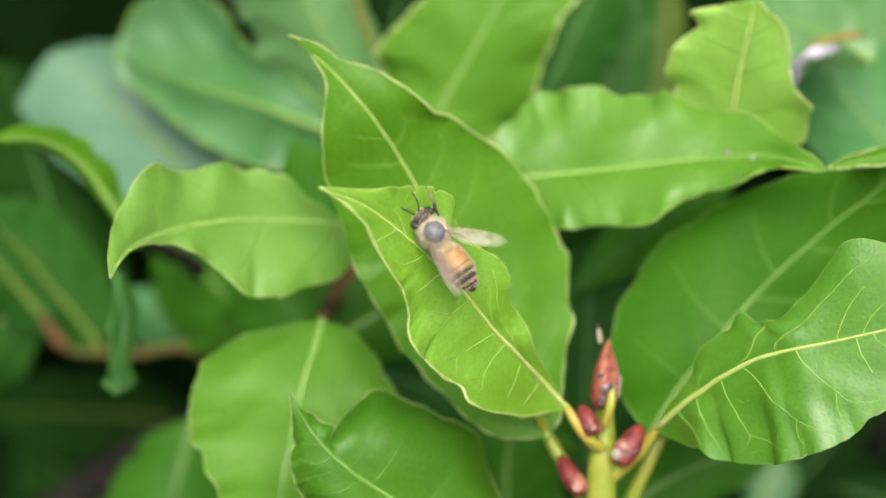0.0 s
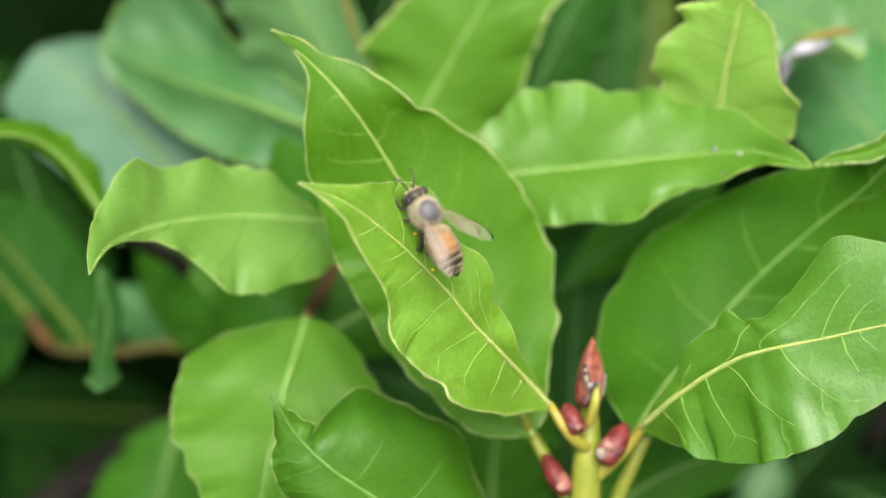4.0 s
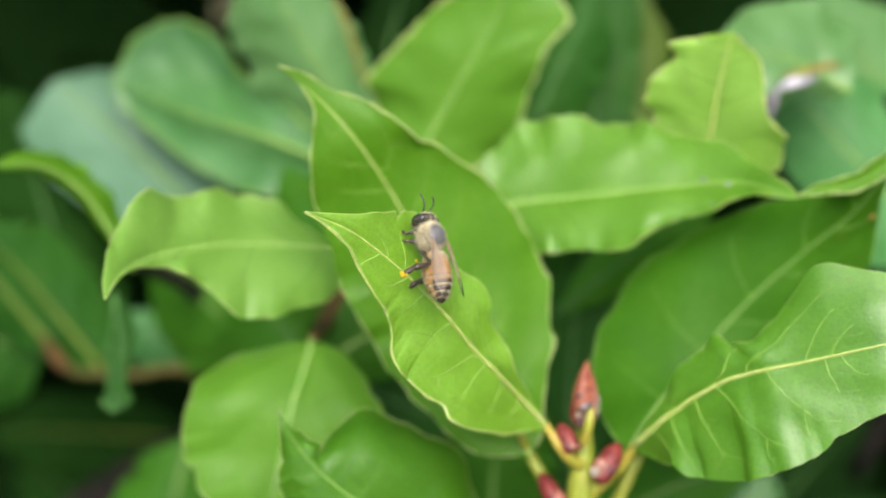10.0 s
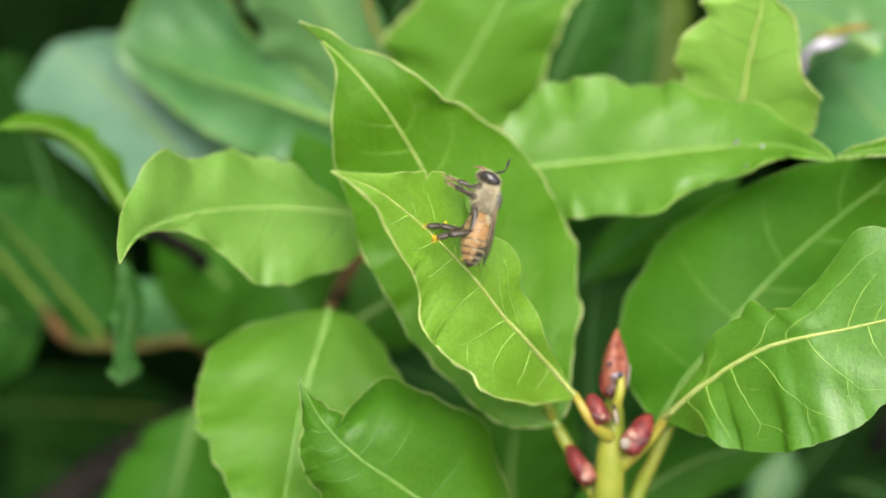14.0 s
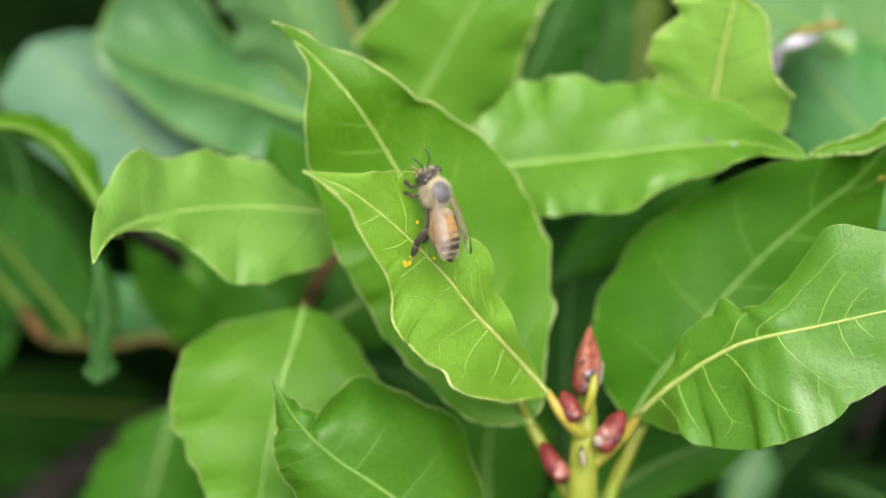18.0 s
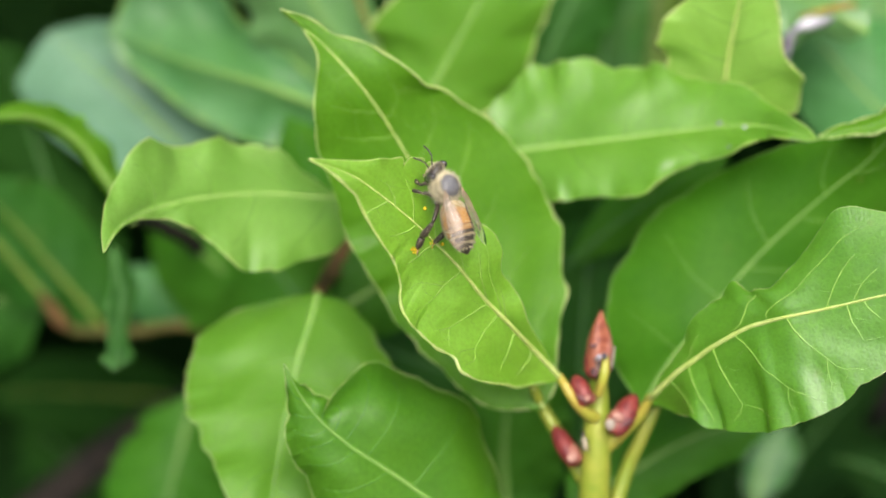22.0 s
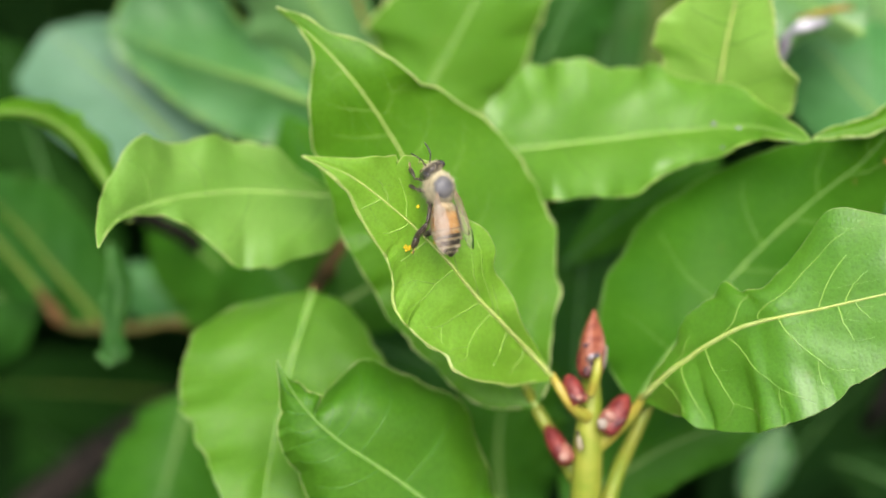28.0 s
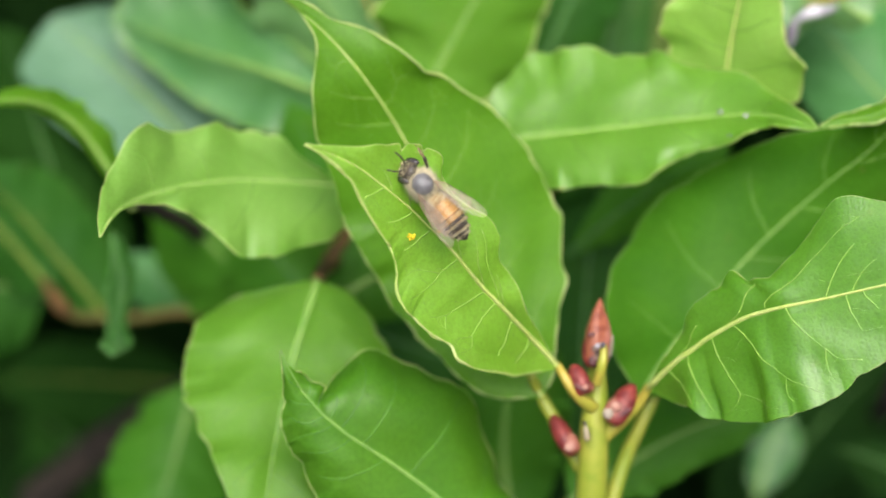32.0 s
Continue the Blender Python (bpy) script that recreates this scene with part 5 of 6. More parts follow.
# the depth's darkness comes partly from shade painted into this leaf colour
foliage("laurel_foliage", 520, (-190, -190, 130), (190, 150, 330), 5, DARK, "laurel leaves deep in the hedge, shade painted into their colour")
foliage("laurel_foliage", 260, (-420, -420, 330), (420, 160, 600), 6, DARK, "mass of laurel hedge behind the sprigs, painted shade-dark")
# two leaf masses out of sight overhead, added to block sky light inside
foliage("laurel_foliage", 420, (-400, 95, 110), (400, 330, 560), 11, DARK, "unseen laurel leaves above, added to shade the hedge")
foliage("laurel_foliage", 260, (-230, 84, 20), (230, 200, 170), 12, MATURE, "unseen laurel canopy added to shade the depth behind")
# three fills below and beside, added out of view to keep the inside dark
foliage("laurel_foliage", 160, (-260, -360, 30), (260, -130, 240), 7, MATURE, "unseen laurel leaves below the sprigs, added to darken the inside")
foliage("laurel_foliage", 70, (-330, -120, 10), (-125, 150, 240), 8, MATURE, "laurel leaves added beside the sprigs to darken the inside")
foliage("laurel_foliage", 70, (125, -120, 10), (330, 150, 240), 9, MATURE, "laurel leaves added beside the sprigs to darken the inside")
foliage("laurel_foliage", 620, (-460, -820, 60), (460, -370, 520), 13, MATURE, "laurel leaves low on the shrub")
foliage("laurel_foliage", 300, (-700, -420, 90), (-340, 140, 520), 14, MATURE, "laurel leaves at the flank of the hedge")
foliage("laurel_foliage", 300, (340, -420, 90), (700, 140, 520), 15, MATURE, "laurel leaves at the flank of the hedge")

shrub = thing("laurel_shrub", (0.03, 0.42, 0), "dark woody laurel limbs rising from the ground", "shrub")
for path, radii in (
    ([(0, 0, 0), (0.01, -0.02, 0.3), (-0.02, -0.08, 0.6), (-0.01, -0.22, 0.82)], [16, 13, 9, 3]),
    ([(-0.01, -0.05, 0.5), (-0.10, -0.12, 0.68), (-0.16, -0.24, 0.84)], [8, 6, 2.5]),
    ([(-0.01, -0.05, 0.45), (0.12, -0.12, 0.66), (0.20, -0.22, 0.86)], [8, 6, 2.5]),
    ([(-0.01, -0.06, 0.55), (0.0, -0.02, 0.85), (0.03, -0.10, 1.05)], [7, 5, 2.5]),
):
    p = smooth(path, 20)
    part("limb", mesh("limb", *tube(p, smooth([[r] for r in radii], 20)[:, 0] * MM, 10), BARK), shrub)

g = bpy.data.meshes.new("ground")
ring = [(r * math.cos(a), r * math.sin(a), 0.0 if r < 4 else -0.002 * r) for r in (0.5, 1.5, 4, 15, 60, 400, 3000) for a in np.linspace(0, 2 * math.pi, 48, endpoint=False)]
quads = [(i * 48 + j, i * 48 + (j + 1) % 48, (i + 1) * 48 + (j + 1) % 48, (i + 1) * 48 + j) for i in range(6) for j in range(48)]
g.from_pydata(ring, [], [tuple(range(48))] + quads)
g.materials.append(SOIL)
tagged(new("ground", g), "dark soil with leaf litter under the hedge", "ground", kind="structure")

# ---- the bee: y towards the head, z towards the back, in millimetres
FUZZ = simple("buff_fuzz", (0.46, 0.40, 0.24), (0.70, 0.63, 0.42), 1500, 0.85)
GREY_FUZZ = simple("grey_fuzz", (0.15, 0.14, 0.13), (0.30, 0.28, 0.25), 1500, 0.7)
UNDERFUR = simple("brown_underfur", (0.10, 0.09, 0.065), (0.19, 0.17, 0.12), 1500, 0.9)
BALD = simple("slate_thorax_back", (0.095, 0.098, 0.11), (0.16, 0.165, 0.18), 900, 0.4)
SHELL = simple("dark_bee_shell", (0.02, 0.016, 0.013), (0.06, 0.045, 0.035), 900, 0.3)
EYE = simple("bee_eye", (0.024, 0.022, 0.022), (0.055, 0.048, 0.045), 3000, 0.22, coat=0.4)
AMBER = simple("amber_band", (0.29, 0.14, 0.034), (0.42, 0.225, 0.065), 700, 0.45)
TAN = simple("tan_band", (0.32, 0.185, 0.07), (0.46, 0.28, 0.115), 900, 0.5)
BROWN = simple("brown_band", (0.11, 0.058, 0.028), (0.20, 0.105, 0.045), 900, 0.4)
RUSSET = simple("russet_band", (0.20, 0.095, 0.032), (0.29, 0.15, 0.055), 900, 0.45)
PALE = simple("pale_hair", (0.58, 0.52, 0.33), (0.78, 0.72, 0.52), 1500, 0.8)
LEG = simple("dark_bee_leg", (0.022, 0.017, 0.012), (0.07, 0.055, 0.04), 900, 0.35)
FOOT = simple("amber_bee_foot", (0.15, 0.10, 0.045), (0.27, 0.185, 0.085), 900, 0.5)
POLLEN = simple("yellow_pollen", (0.62, 0.42, 0.008), (0.76, 0.55, 0.015), 2500, 0.8, bump=0.8)
WING = wing_material()
WING_VEIN = simple("wing_vein", (0.17, 0.11, 0.06), (0.28, 0.19, 0.11), 900, 0.4)
bee = thing("honey_bee", at(0, 0, -21), "amber-banded honey bee with grey fuzzy thorax on the front leaf", "bee")


BEE = 0.00108  # the bee's own millimetre


def mm(pair):
    return np.array(pair[0], float) * MM, pair[1]


def bee_part(name, pair, material, parent=None, label="", shift=(0, 0, 0), kind=""):
    v, f = pair
    return part(name, mesh(name, (np.array(v, float) - np.array(shift)) * BEE, f, material), parent or bee, label, kind)


def hair(rng, p, way, length, thick=0.026):
    """One tapered hair from p along way, bent a little."""
    e = way / np.linalg.norm(way)
    a = np.cross(e, rng.normal(size=3))
    a /= np.linalg.norm(a)
    b = np.cross(e, a)
    return np.array([p + a * thick, p - a * thick / 2 + b * thick * 0.87, p - a * thick / 2 - b * thick * 0.87, p + e * length]), [(0, 1, 3), (1, 2, 3), (2, 0, 3)]


def hairs(count, centre, radii, length, seed, keep=lambda v: True, lean=(0, -0.3, 0), thick=0.026):
    """Short fine hairs standing on an ellipsoid."""
    rng = np.random.RandomState(seed)
    out = []
    while len(out) < count:
        d = rng.normal(size=3)
        d /= np.linalg.norm(d)
        if keep(d):
            out.append(hair(rng, np.array(centre) + d * np.array(radii) * 0.97, d + rng.normal(size=3) * 0.4 + np.array(lean), length * rng.uniform(0.5, 1.25), thick))
    return joined(out)


THORAX = ((0, 1.75, 0.0), (1.56, 1.72, 1.52))
thorax = bee_part("thorax", oval(*THORAX, rings=16, sides=24), UNDERFUR, None, "fuzzy buff thorax")
bee_part("bare_back", oval((0, 1.72, 0.72), (1.32, 1.4, 1.0), rings=14, sides=22), BALD, thorax, "slate-grey bald back of the thorax")
bee_part("fur", hairs(2800, *THORAX, 0.78, 1, lambda d: d[2] < 0.5, thick=0.015), FUZZ, thorax, kind="stuff")
bee_part("long_fur", hairs(1300, *THORAX, 1.0, 21, lambda d: d[2] < 0.55, thick=0.013), PALE, thorax, kind="stuff")
bee_part("collar_fur", hairs(1300, *THORAX, 0.62, 9, lambda d: 0.42 < d[2] < 0.7, (0, -0.2, 0.1), 0.017), PALE, thorax, kind="stuff")
bee_part("down", hairs(1200, (0, 1.72, 0.72), (1.32, 1.4, 1.0), 0.36, 8, lambda d: d[2] > 0.0, (0, -0.6, 0.1), 0.014), GREY_FUZZ, thorax, "fine grey down on the bald back", kind="stuff")

# abdomen: overlapping plates from the waist to the dark tip, hung on the waist so that it can curl
WAIST = (0, 0.15, -0.1)
GIRTH = [(0.1, 0.7), (-0.5, 1.3), (-1.3, 1.62), (-2.3, 1.75), (-3.3, 1.74), (-4.2, 1.58), (-5.0, 1.30), (-5.7, 0.92), (-6.15, 0.56), (-6.5, 0.06)]


def girth_at(y):
    return float(np.interp(y, [q[0] for q in GIRTH][::-1], [q[1] for q in GIRTH][::-1]))


def sag(y):
    return -0.05 - 0.003 * y * y


def plate(ys, proud, lo=0.0, hi=360.0, sides=30):
    """A band of the abdomen's skin between two angles (90 is the back), standing proud of it; closed behind by a thin lip."""
    shut = hi - lo >= 360
    ang = np.radians(np.linspace(lo, hi, sides, endpoint=not shut))
    rows = [(y, girth_at(y) + p) for y, p in zip(ys, proud)]
    rows.append((ys[-1] + 0.02, girth_at(ys[-1]) - 0.02))
    v = [(r * math.cos(a), y, sag(y) + 0.95 * r * math.sin(a)) for y, r in rows for a in ang]
    n = sides
    f = [(i * n + j, i * n + (j + 1) % n, (i + 1) * n + (j + 1) % n, (i + 1) * n + j) for i in range(len(rows) - 1) for j in range(n if shut else n - 1)]
    return v, f


core = [(-(y - 0.1), girth_at(y) - 0.03) for y in np.linspace(0.1, -6.48, 24)]
v_, f_ = lathe(core, (0, 0.1, 0), (0, -1, 0), 24, 1.0)
v_ = np.array([(x, y, 0.95 * z + sag(y)) for x, y, z in v_])
abdomen = bee_part("abdomen", (v_, f_), BROWN, None, "plump banded abdomen", WAIST)
abdomen.location = Vector(WAIST) * BEE
# each plate: front, back, colour, where its dark hind part begins
for front_, back_, material, dark_, dark_mat, label in (
    (-0.05, -1.15, AMBER, -1.10, RUSSET, "amber abdominal plate"),
    (-1.05, -2.20, AMBER, -2.12, RUSSET, "amber abdominal plate with a thin dark edge"),
    (-2.10, -3.30, AMBER, -3.14, BROWN, "amber abdominal plate with a dark edge"),
    (-3.20, -4.30, AMBER, -3.85, SHELL, "amber abdominal plate, black behind"),
    (-4.20, -5.15, TAN, -4.42, SHELL, "black abdominal plate"),
    (-5.05, -5.80, TAN, -5.20, SHELL, "black abdominal plate"),
    (-5.72, -6.50, SHELL, -6.3, SHELL, "black tail tip"),
):
    ys = np.linspace(front_, back_, 7)
    bee_part("abdomen_ring", plate(ys, np.interp(ys, [back_, front_], [0.045, 0.005])), material, abdomen, label, WAIST)
    ys = np.linspace(dark_, back_, 4)
    bee_part("dark_edge", plate(ys, np.interp(ys, [back_, front_], [0.065, 0.025]), 12, 168, 24), dark_mat, abdomen, "", WAIST)
    ys = np.linspace(back_ + 0.16, back_, 3)
    bee_part("flank_edge", plate(ys, [0.055, 0.058, 0.06], 168, 372, 24), BROWN, abdomen, "", WAIST)
for front_, back_ in ((-0.6, -1.5), (-1.4, -2.4), (-2.3, -3.35), (-3.25, -4.25), (-4.15, -5.0)):
    ys = np.linspace(front_, back_ + 0.14, 5)
    bee_part("belly_plate", plate(ys, np.interp(ys, [back_, front_], [0.075, 0.035]), 196, 344, 20), TAN, abdomen, "tan belly plate", WAIST)
    ys = np.linspace(back_ + 0.15, back_, 3)
    bee_part("belly_edge", plate(ys, [0.075, 0.08, 0.075], 196, 344, 20), BROWN, abdomen, "", WAIST)


def hair_ring(count, y0, y1, length, seed, lo=0, hi=360, back=1.5, thick=0.02):
    """Hairs on a belt of the abdomen, combed backwards."""
    rng = np.random.RandomState(seed)
    out = []
    for _ in range(count):
        y, a = rng.uniform(y1, y0), math.radians(rng.uniform(lo, hi))
        r, n = girth_at(y) + 0.06, np.array([math.cos(a), 0, 0.9 * math.sin(a)])
        out.append(hair(rng, n * r + np.array([0, y, sag(y)]), n + np.array([0, -back, 0]) + rng.normal(size=3) * 0.3, length * rng.uniform(0.6, 1.2), thick))
    return joined(out)


bee_part("fur", hair_ring(1700, -0.1, -4.0, 0.5, 4, thick=0.013), FUZZ, abdomen, "", WAIST, "stuff")
bee_part("fur", hair_ring(260, -4.0, -6.1, 0.45, 24, thick=0.013), FUZZ, abdomen, "", WAIST, "stuff")
bee_part("fur", hair_ring(700, 0.0, -1.1, 0.6, 14, 20, 160, 0.8), FUZZ, abdomen, "", WAIST, "stuff")
for n, (y0, y1, count) in enumerate(((-3.25, -3.5, 160), (-4.22, -4.5, 330), (-5.08, -5.35, 260), (-5.75, -5.9, 90))):
    bee_part("hair_band", hair_ring(count, y0, y1, 0.34, 20 + n, -10, 190, 2.0, 0.018), FUZZ, abdomen, "band of pale hairs", WAIST, "stuff")

# head, hung on the neck so that it can turn
NECK = (0, 3.45, -0.1)
head = bee_part("head", oval((0, 4.05, -0.45), (1.55, 0.85, 1.55), rings=14, sides=20), SHELL, None, "dark triangular head", NECK)
head.location = Vector(NECK) * BEE
for sx in (-1, 1):
    bee_part("eye", oval((sx * 1.2, 4.08, -0.25), (0.48, 0.62, 1.1), Euler((0.25, 0, sx * 0.3)).to_matrix()), EYE, head, "large glossy black compound eye", NECK)
    bee_part("antenna", joined([tube([(sx * 0.3, 4.85, -0.1), (sx * 0.55, 5.3, 0.45), (sx * 0.7, 5.6, 0.85)], [0.11, 0.085, 0.085], 6), tube(smooth([(sx * 0.7, 5.6, 0.85), (sx * 0.95, 6.3, 0.95), (sx * 1.15, 7.1, 0.75)], 8), [0.1] * 6 + [0.1, 0.06], 6)]), LEG, head, "thin dark elbowed antenna", NECK)
    bee_part("mandible", tube(smooth([(sx * 0.55, 4.6, -1.2), (sx * 0.45, 4.85, -1.6), (sx * 0.1, 4.95, -1.9)], 6), [0.28, 0.25, 0.22, 0.2, 0.16, 0.08], 7), FOOT, head, "", NECK)
bee_part("tongue", tube([(0, 4.7, -1.5), (0, 4.8, -2.1), (0, 4.6, -2.6)], [0.2, 0.14, 0.08], 7), FOOT, head, "", NECK)
for n, (x, y, z) in enumerate(((0, 4.45, 1.0), (-0.25, 4.3, 1.12), (0.25, 4.3, 1.12))):
    bee_part("ocellus", oval((x, y, z - 0.1), (0.11, 0.11, 0.11), rings=6, sides=8), EYE, head, "", NECK)
bee_part("fur", hairs(800, (0, 4.05, -0.45), (1.52, 0.88, 1.53), 0.36, 2, lambda d: abs(d[0]) < 0.6, (0, 0.2, 0.2), 0.015), FUZZ, head, "", NECK, "stuff")


def wing(name, outline, veins, root, label):
    """A clear wing in its own plane: y back along it, x out, slightly cupped and pleated; with dark veins."""
    outline = [(0.86 * x, 0.86 * y) for x, y in outline]
    veins = [[(0.86 * x, 0.86 * y) for x, y in v] for v in veins]
    loop = smooth(outline + outline[:1], 61)[:-1]
    n = len(loop)
    c = loop.mean(0)
    height = lambda x, y: 0.05 * math.sin(2.6 * x + 0.3 * y) - 0.006 * (y + 4) ** 2 + 0.02 * math.sin(3.1 * y)
    shares = (1.0, 0.75, 0.5, 0.25)
    flat = [c + (q - c) * k for k in shares for q in loop] + [c]
    top = [(x, y, height(x, y) + 0.008) for x, y in flat]
    low = [(x, y, z - 0.016) for x, y, z in top]
    m = len(top)
    f = [(k * n + i, k * n + (i + 1) % n, (k + 1) * n + (i + 1) % n, (k + 1) * n + i) for k in range(3) for i in range(n)]
    f += [(3 * n + i, 3 * n + (i + 1) % n, m - 1) for i in range(n)]
    f += [tuple(m + i for i in q[::-1]) for q in f] + [(i, m + i, m + (i + 1) % n, (i + 1) % n) for i in range(n)]
    w = bee_part(name, (top + low, f), WING, None, label)
    w.location = Vector(root) * BEE
    for k, v in enumerate(veins):
        p = [(x, y, height(x, y) + 0.01) for x, y in smooth(v, 14)]
        bee_part("wing_vein", tube(p, np.linspace(0.07 if k == 0 else 0.04, 0.022, 14), 5), WING_VEIN, w)
    return w


fore = [(0.0, 0.0), (0.7, -1.2), (1.0, -3.0), (1.3, -5.2), (1.35, -7.2), (0.9, -8.5), (0.1, -8.2), (-0.75, -6.4), (-0.9, -4.6), (-0.45, -2.2)]
fore_veins = [[(0, 0), (0.72, -1.6), (1.0, -3.6), (1.28, -6.0)], [(0, -0.2), (0.4, -2.2), (0.6, -4.4), (0.45, -6.8)], [(0, -0.4), (-0.2, -2.4), (-0.35, -4.6), (-0.3, -6.2)], [(1.0, -3.8), (0.6, -4.4), (-0.35, -4.6)], [(1.2, -5.4), (0.6, -5.7), (0.1, -6.4)], [(0.42, -2.4), (0.0, -2.9), (-0.25, -3.0)], [(1.1, -4.6), (0.62, -5.0), (0.5, -5.6)]]
hind = [(0.0, 0.0), (0.5, -1.0), (0.75, -2.8), (0.85, -4.6), (0.5, -5.8), (-0.3, -5.6), (-1.0, -4.0), (-0.9, -2.2), (-0.35, -0.7)]
hind_veins = [[(0, 0), (0.4, -2.0), (0.5, -4.2)], [(0, -0.2), (-0.2, -2.0), (-0.3, -3.8)], [(0.42, -2.4), (0.1, -2.9), (-0.25, -3.0)]]
wings = []
for sx in (1, -1):
    flip = lambda rows: [(sx * x, y) for x, y in rows]
    w = wing("forewing", flip(fore), [flip(v) for v in fore_veins], (sx * 1.2, 1.2, 1.55), "clear brown-veined forewing")
    w.rotation_euler = (radians(2 if sx > 0 else -2), radians(sx * 24), radians(16 if sx > 0 else -2))
    h = wing("hindwing", flip(hind), [flip(v) for v in hind_veins], (sx * 1.15, 0.6, 1.4), "small clear hindwing")
    h.rotation_euler = (radians(2 if sx > 0 else -2), radians(sx * 24), radians(20 if sx > 0 else -4))
    wings += [w, h]


def leg(root, joints, sizes, materials, label, comb=0):
    """A jointed leg: places from the hip to the claw; the segments are its parts."""
    hip = np.array(root)
    ob = bee_part("leg", oval(root, (0.38, 0.42, 0.42), rings=8, sides=10), LEG, None, label, root)
    ob.location = Vector(root) * BEE
    names = ("femur", "tibia", "basitarsus", "claw")
    shapes = ((0.75, 1.0, 1.1, 1.1, 1.0, 0.85, 0.7), (0.55, 0.75, 0.95, 1.1, 1.2, 1.25, 0.95), (0.8, 1.05, 1.1, 1.1, 1.05, 0.95, 0.7), (0.8, 0.7, 0.85, 0.65, 0.8, 0.6, 0.5))
    prev = hip
    rng = np.random.RandomState(comb + 5)
    fuzz = []
    for n, (j, s, m) in enumerate(zip(joints, sizes, materials)):
        j = np.array(j, float)
        bend = np.array([0, 0, 0.08 * np.linalg.norm(j - prev)])
        p = [prev + (j - prev) * x + bend * math.sin(math.pi * x) for x in np.linspace(0, 1, 7)]
        bee_part(names[n], tube(p, s * np.array(shapes[n]), 9, 0.7), m, ob, "", root)
        for _ in range(46 if n < 3 else 8):
            q, d = p[rng.randint(1, 6)], rng.normal(size=3)
            d /= np.linalg.norm(d)
            fuzz.append(hair(rng, q + d * s * 0.8 + rng.normal(size=3) * 0.1, d + 0.5 * (j - prev) / np.linalg.norm(j - prev), 0.28, 0.014))
        prev = j
    bee_part("bristle_fringe", joined(fuzz), FUZZ, ob, "", root, "stuff")
    return ob


legs = {}
for sx, side in ((-1, "left"), (1, "right")):
    legs["fore", side] = leg((sx * 0.8, 2.9, -1.2), [(sx * 1.7, 3.5, -2.1), (sx * 1.5, 4.9, -2.9), (sx * 0.9, 6.0, -3.7), (sx * 0.6, 6.6, -4.0)], (0.27, 0.25, 0.15, 0.08), (LEG, LEG, FOOT, FOOT), "dark foreleg with an amber foot", 1)
    legs["middle", side] = leg((sx * 0.95, 1.6, -1.5), [(sx * 2.0, 2.2, -1.8), (sx * 2.7, 3.1, -2.5), (sx * 3.1, 3.8, -3.1), (sx * 3.3, 4.1, -3.4)], (0.28, 0.27, 0.17, 0.09), (LEG, LEG, FOOT, FOOT), "dark middle leg with an amber foot", 2)
    hip_ = (sx * 0.9, 0.4, -1.1)
    hind_leg = leg(hip_, [(sx * 2.0, -2.4, -0.8), (sx * 2.2, -3.4, -3.0), (sx * 2.1, -4.3, -4.25), (sx * 2.0, -5.0, -4.7)], (0.38, 0.46, 0.48, 0.15), (LEG, LEG, LEG, FOOT), "dark hind leg dusted with yellow pollen", 3)
    legs["hind", side] = hind_leg
    rng = np.random.RandomState(7)
    grains = [oval((sx * 2.08 + rng.normal() * 0.16, -4.45 + rng.normal() * 0.18, -4.4 + rng.normal() * 0.2), [0.05 + 0.06 * rng.rand()] * 3, rings=6, sides=7) for _ in range(9)]
    bee_part("pollen_load", joined(grains), POLLEN, hind_leg, "yellow pollen on the foot", hip_)

# ---- the tiny pale insect on the bud
MIDGE = simple("pale_insect", (0.26, 0.22, 0.15), (0.38, 0.33, 0.23), 3000, 0.6)
midge = thing("tiny_insect", at(21, -11, 6), "tiny pale insect with a dark head, crawling on the red bud", "insect")
part("body", mesh("body", *mm(oval((0, 0, 0), (0.36, 0.36, 1.1))), MIDGE), midge)
part("head", mesh("head", *mm(oval((0, 0, 1.3), (0.28, 0.28, 0.36))), SHELL), midge)
for sx in (-1, 1):
    part("wing", mesh("wing", *mm(oval((sx * 0.35, 0.15, -0.4), (0.06, 0.4, 1.0))), WING), midge)
    part("antenna", mesh("antenna", *mm(tube([(sx * 0.1, 0, 1.45), (sx * 0.3, 0, 1.9)], 0.04, 5)), SHELL), midge)
    for k in (-0.4, 0.1, 0.6):
        part("leg", mesh("leg", *mm(tube([(sx * 0.3, 0.2, k), (sx * 0.75, 0.4, k), (sx * 0.85, 0.8, k - 0.2)], 0.05, 5)), SHELL), midge)

CRUMBS = simple("pollen_crumb", (0.60, 0.42, 0.008), (0.72, 0.54, 0.015), 2500, 0.8)
rng = np.random.RandomState(3)
clump = thing("pollen_clump", at(-4, -1, -18), "small clump of yellow pollen lying on the leaf", "pollen")
for _ in range(9):
    part("grain", mesh("grain", *mm(oval(rng.normal(size=3) * 0.2, [0.13 + 0.1 * rng.rand()] * 3, rings=6, sides=8)), CRUMBS), clump)


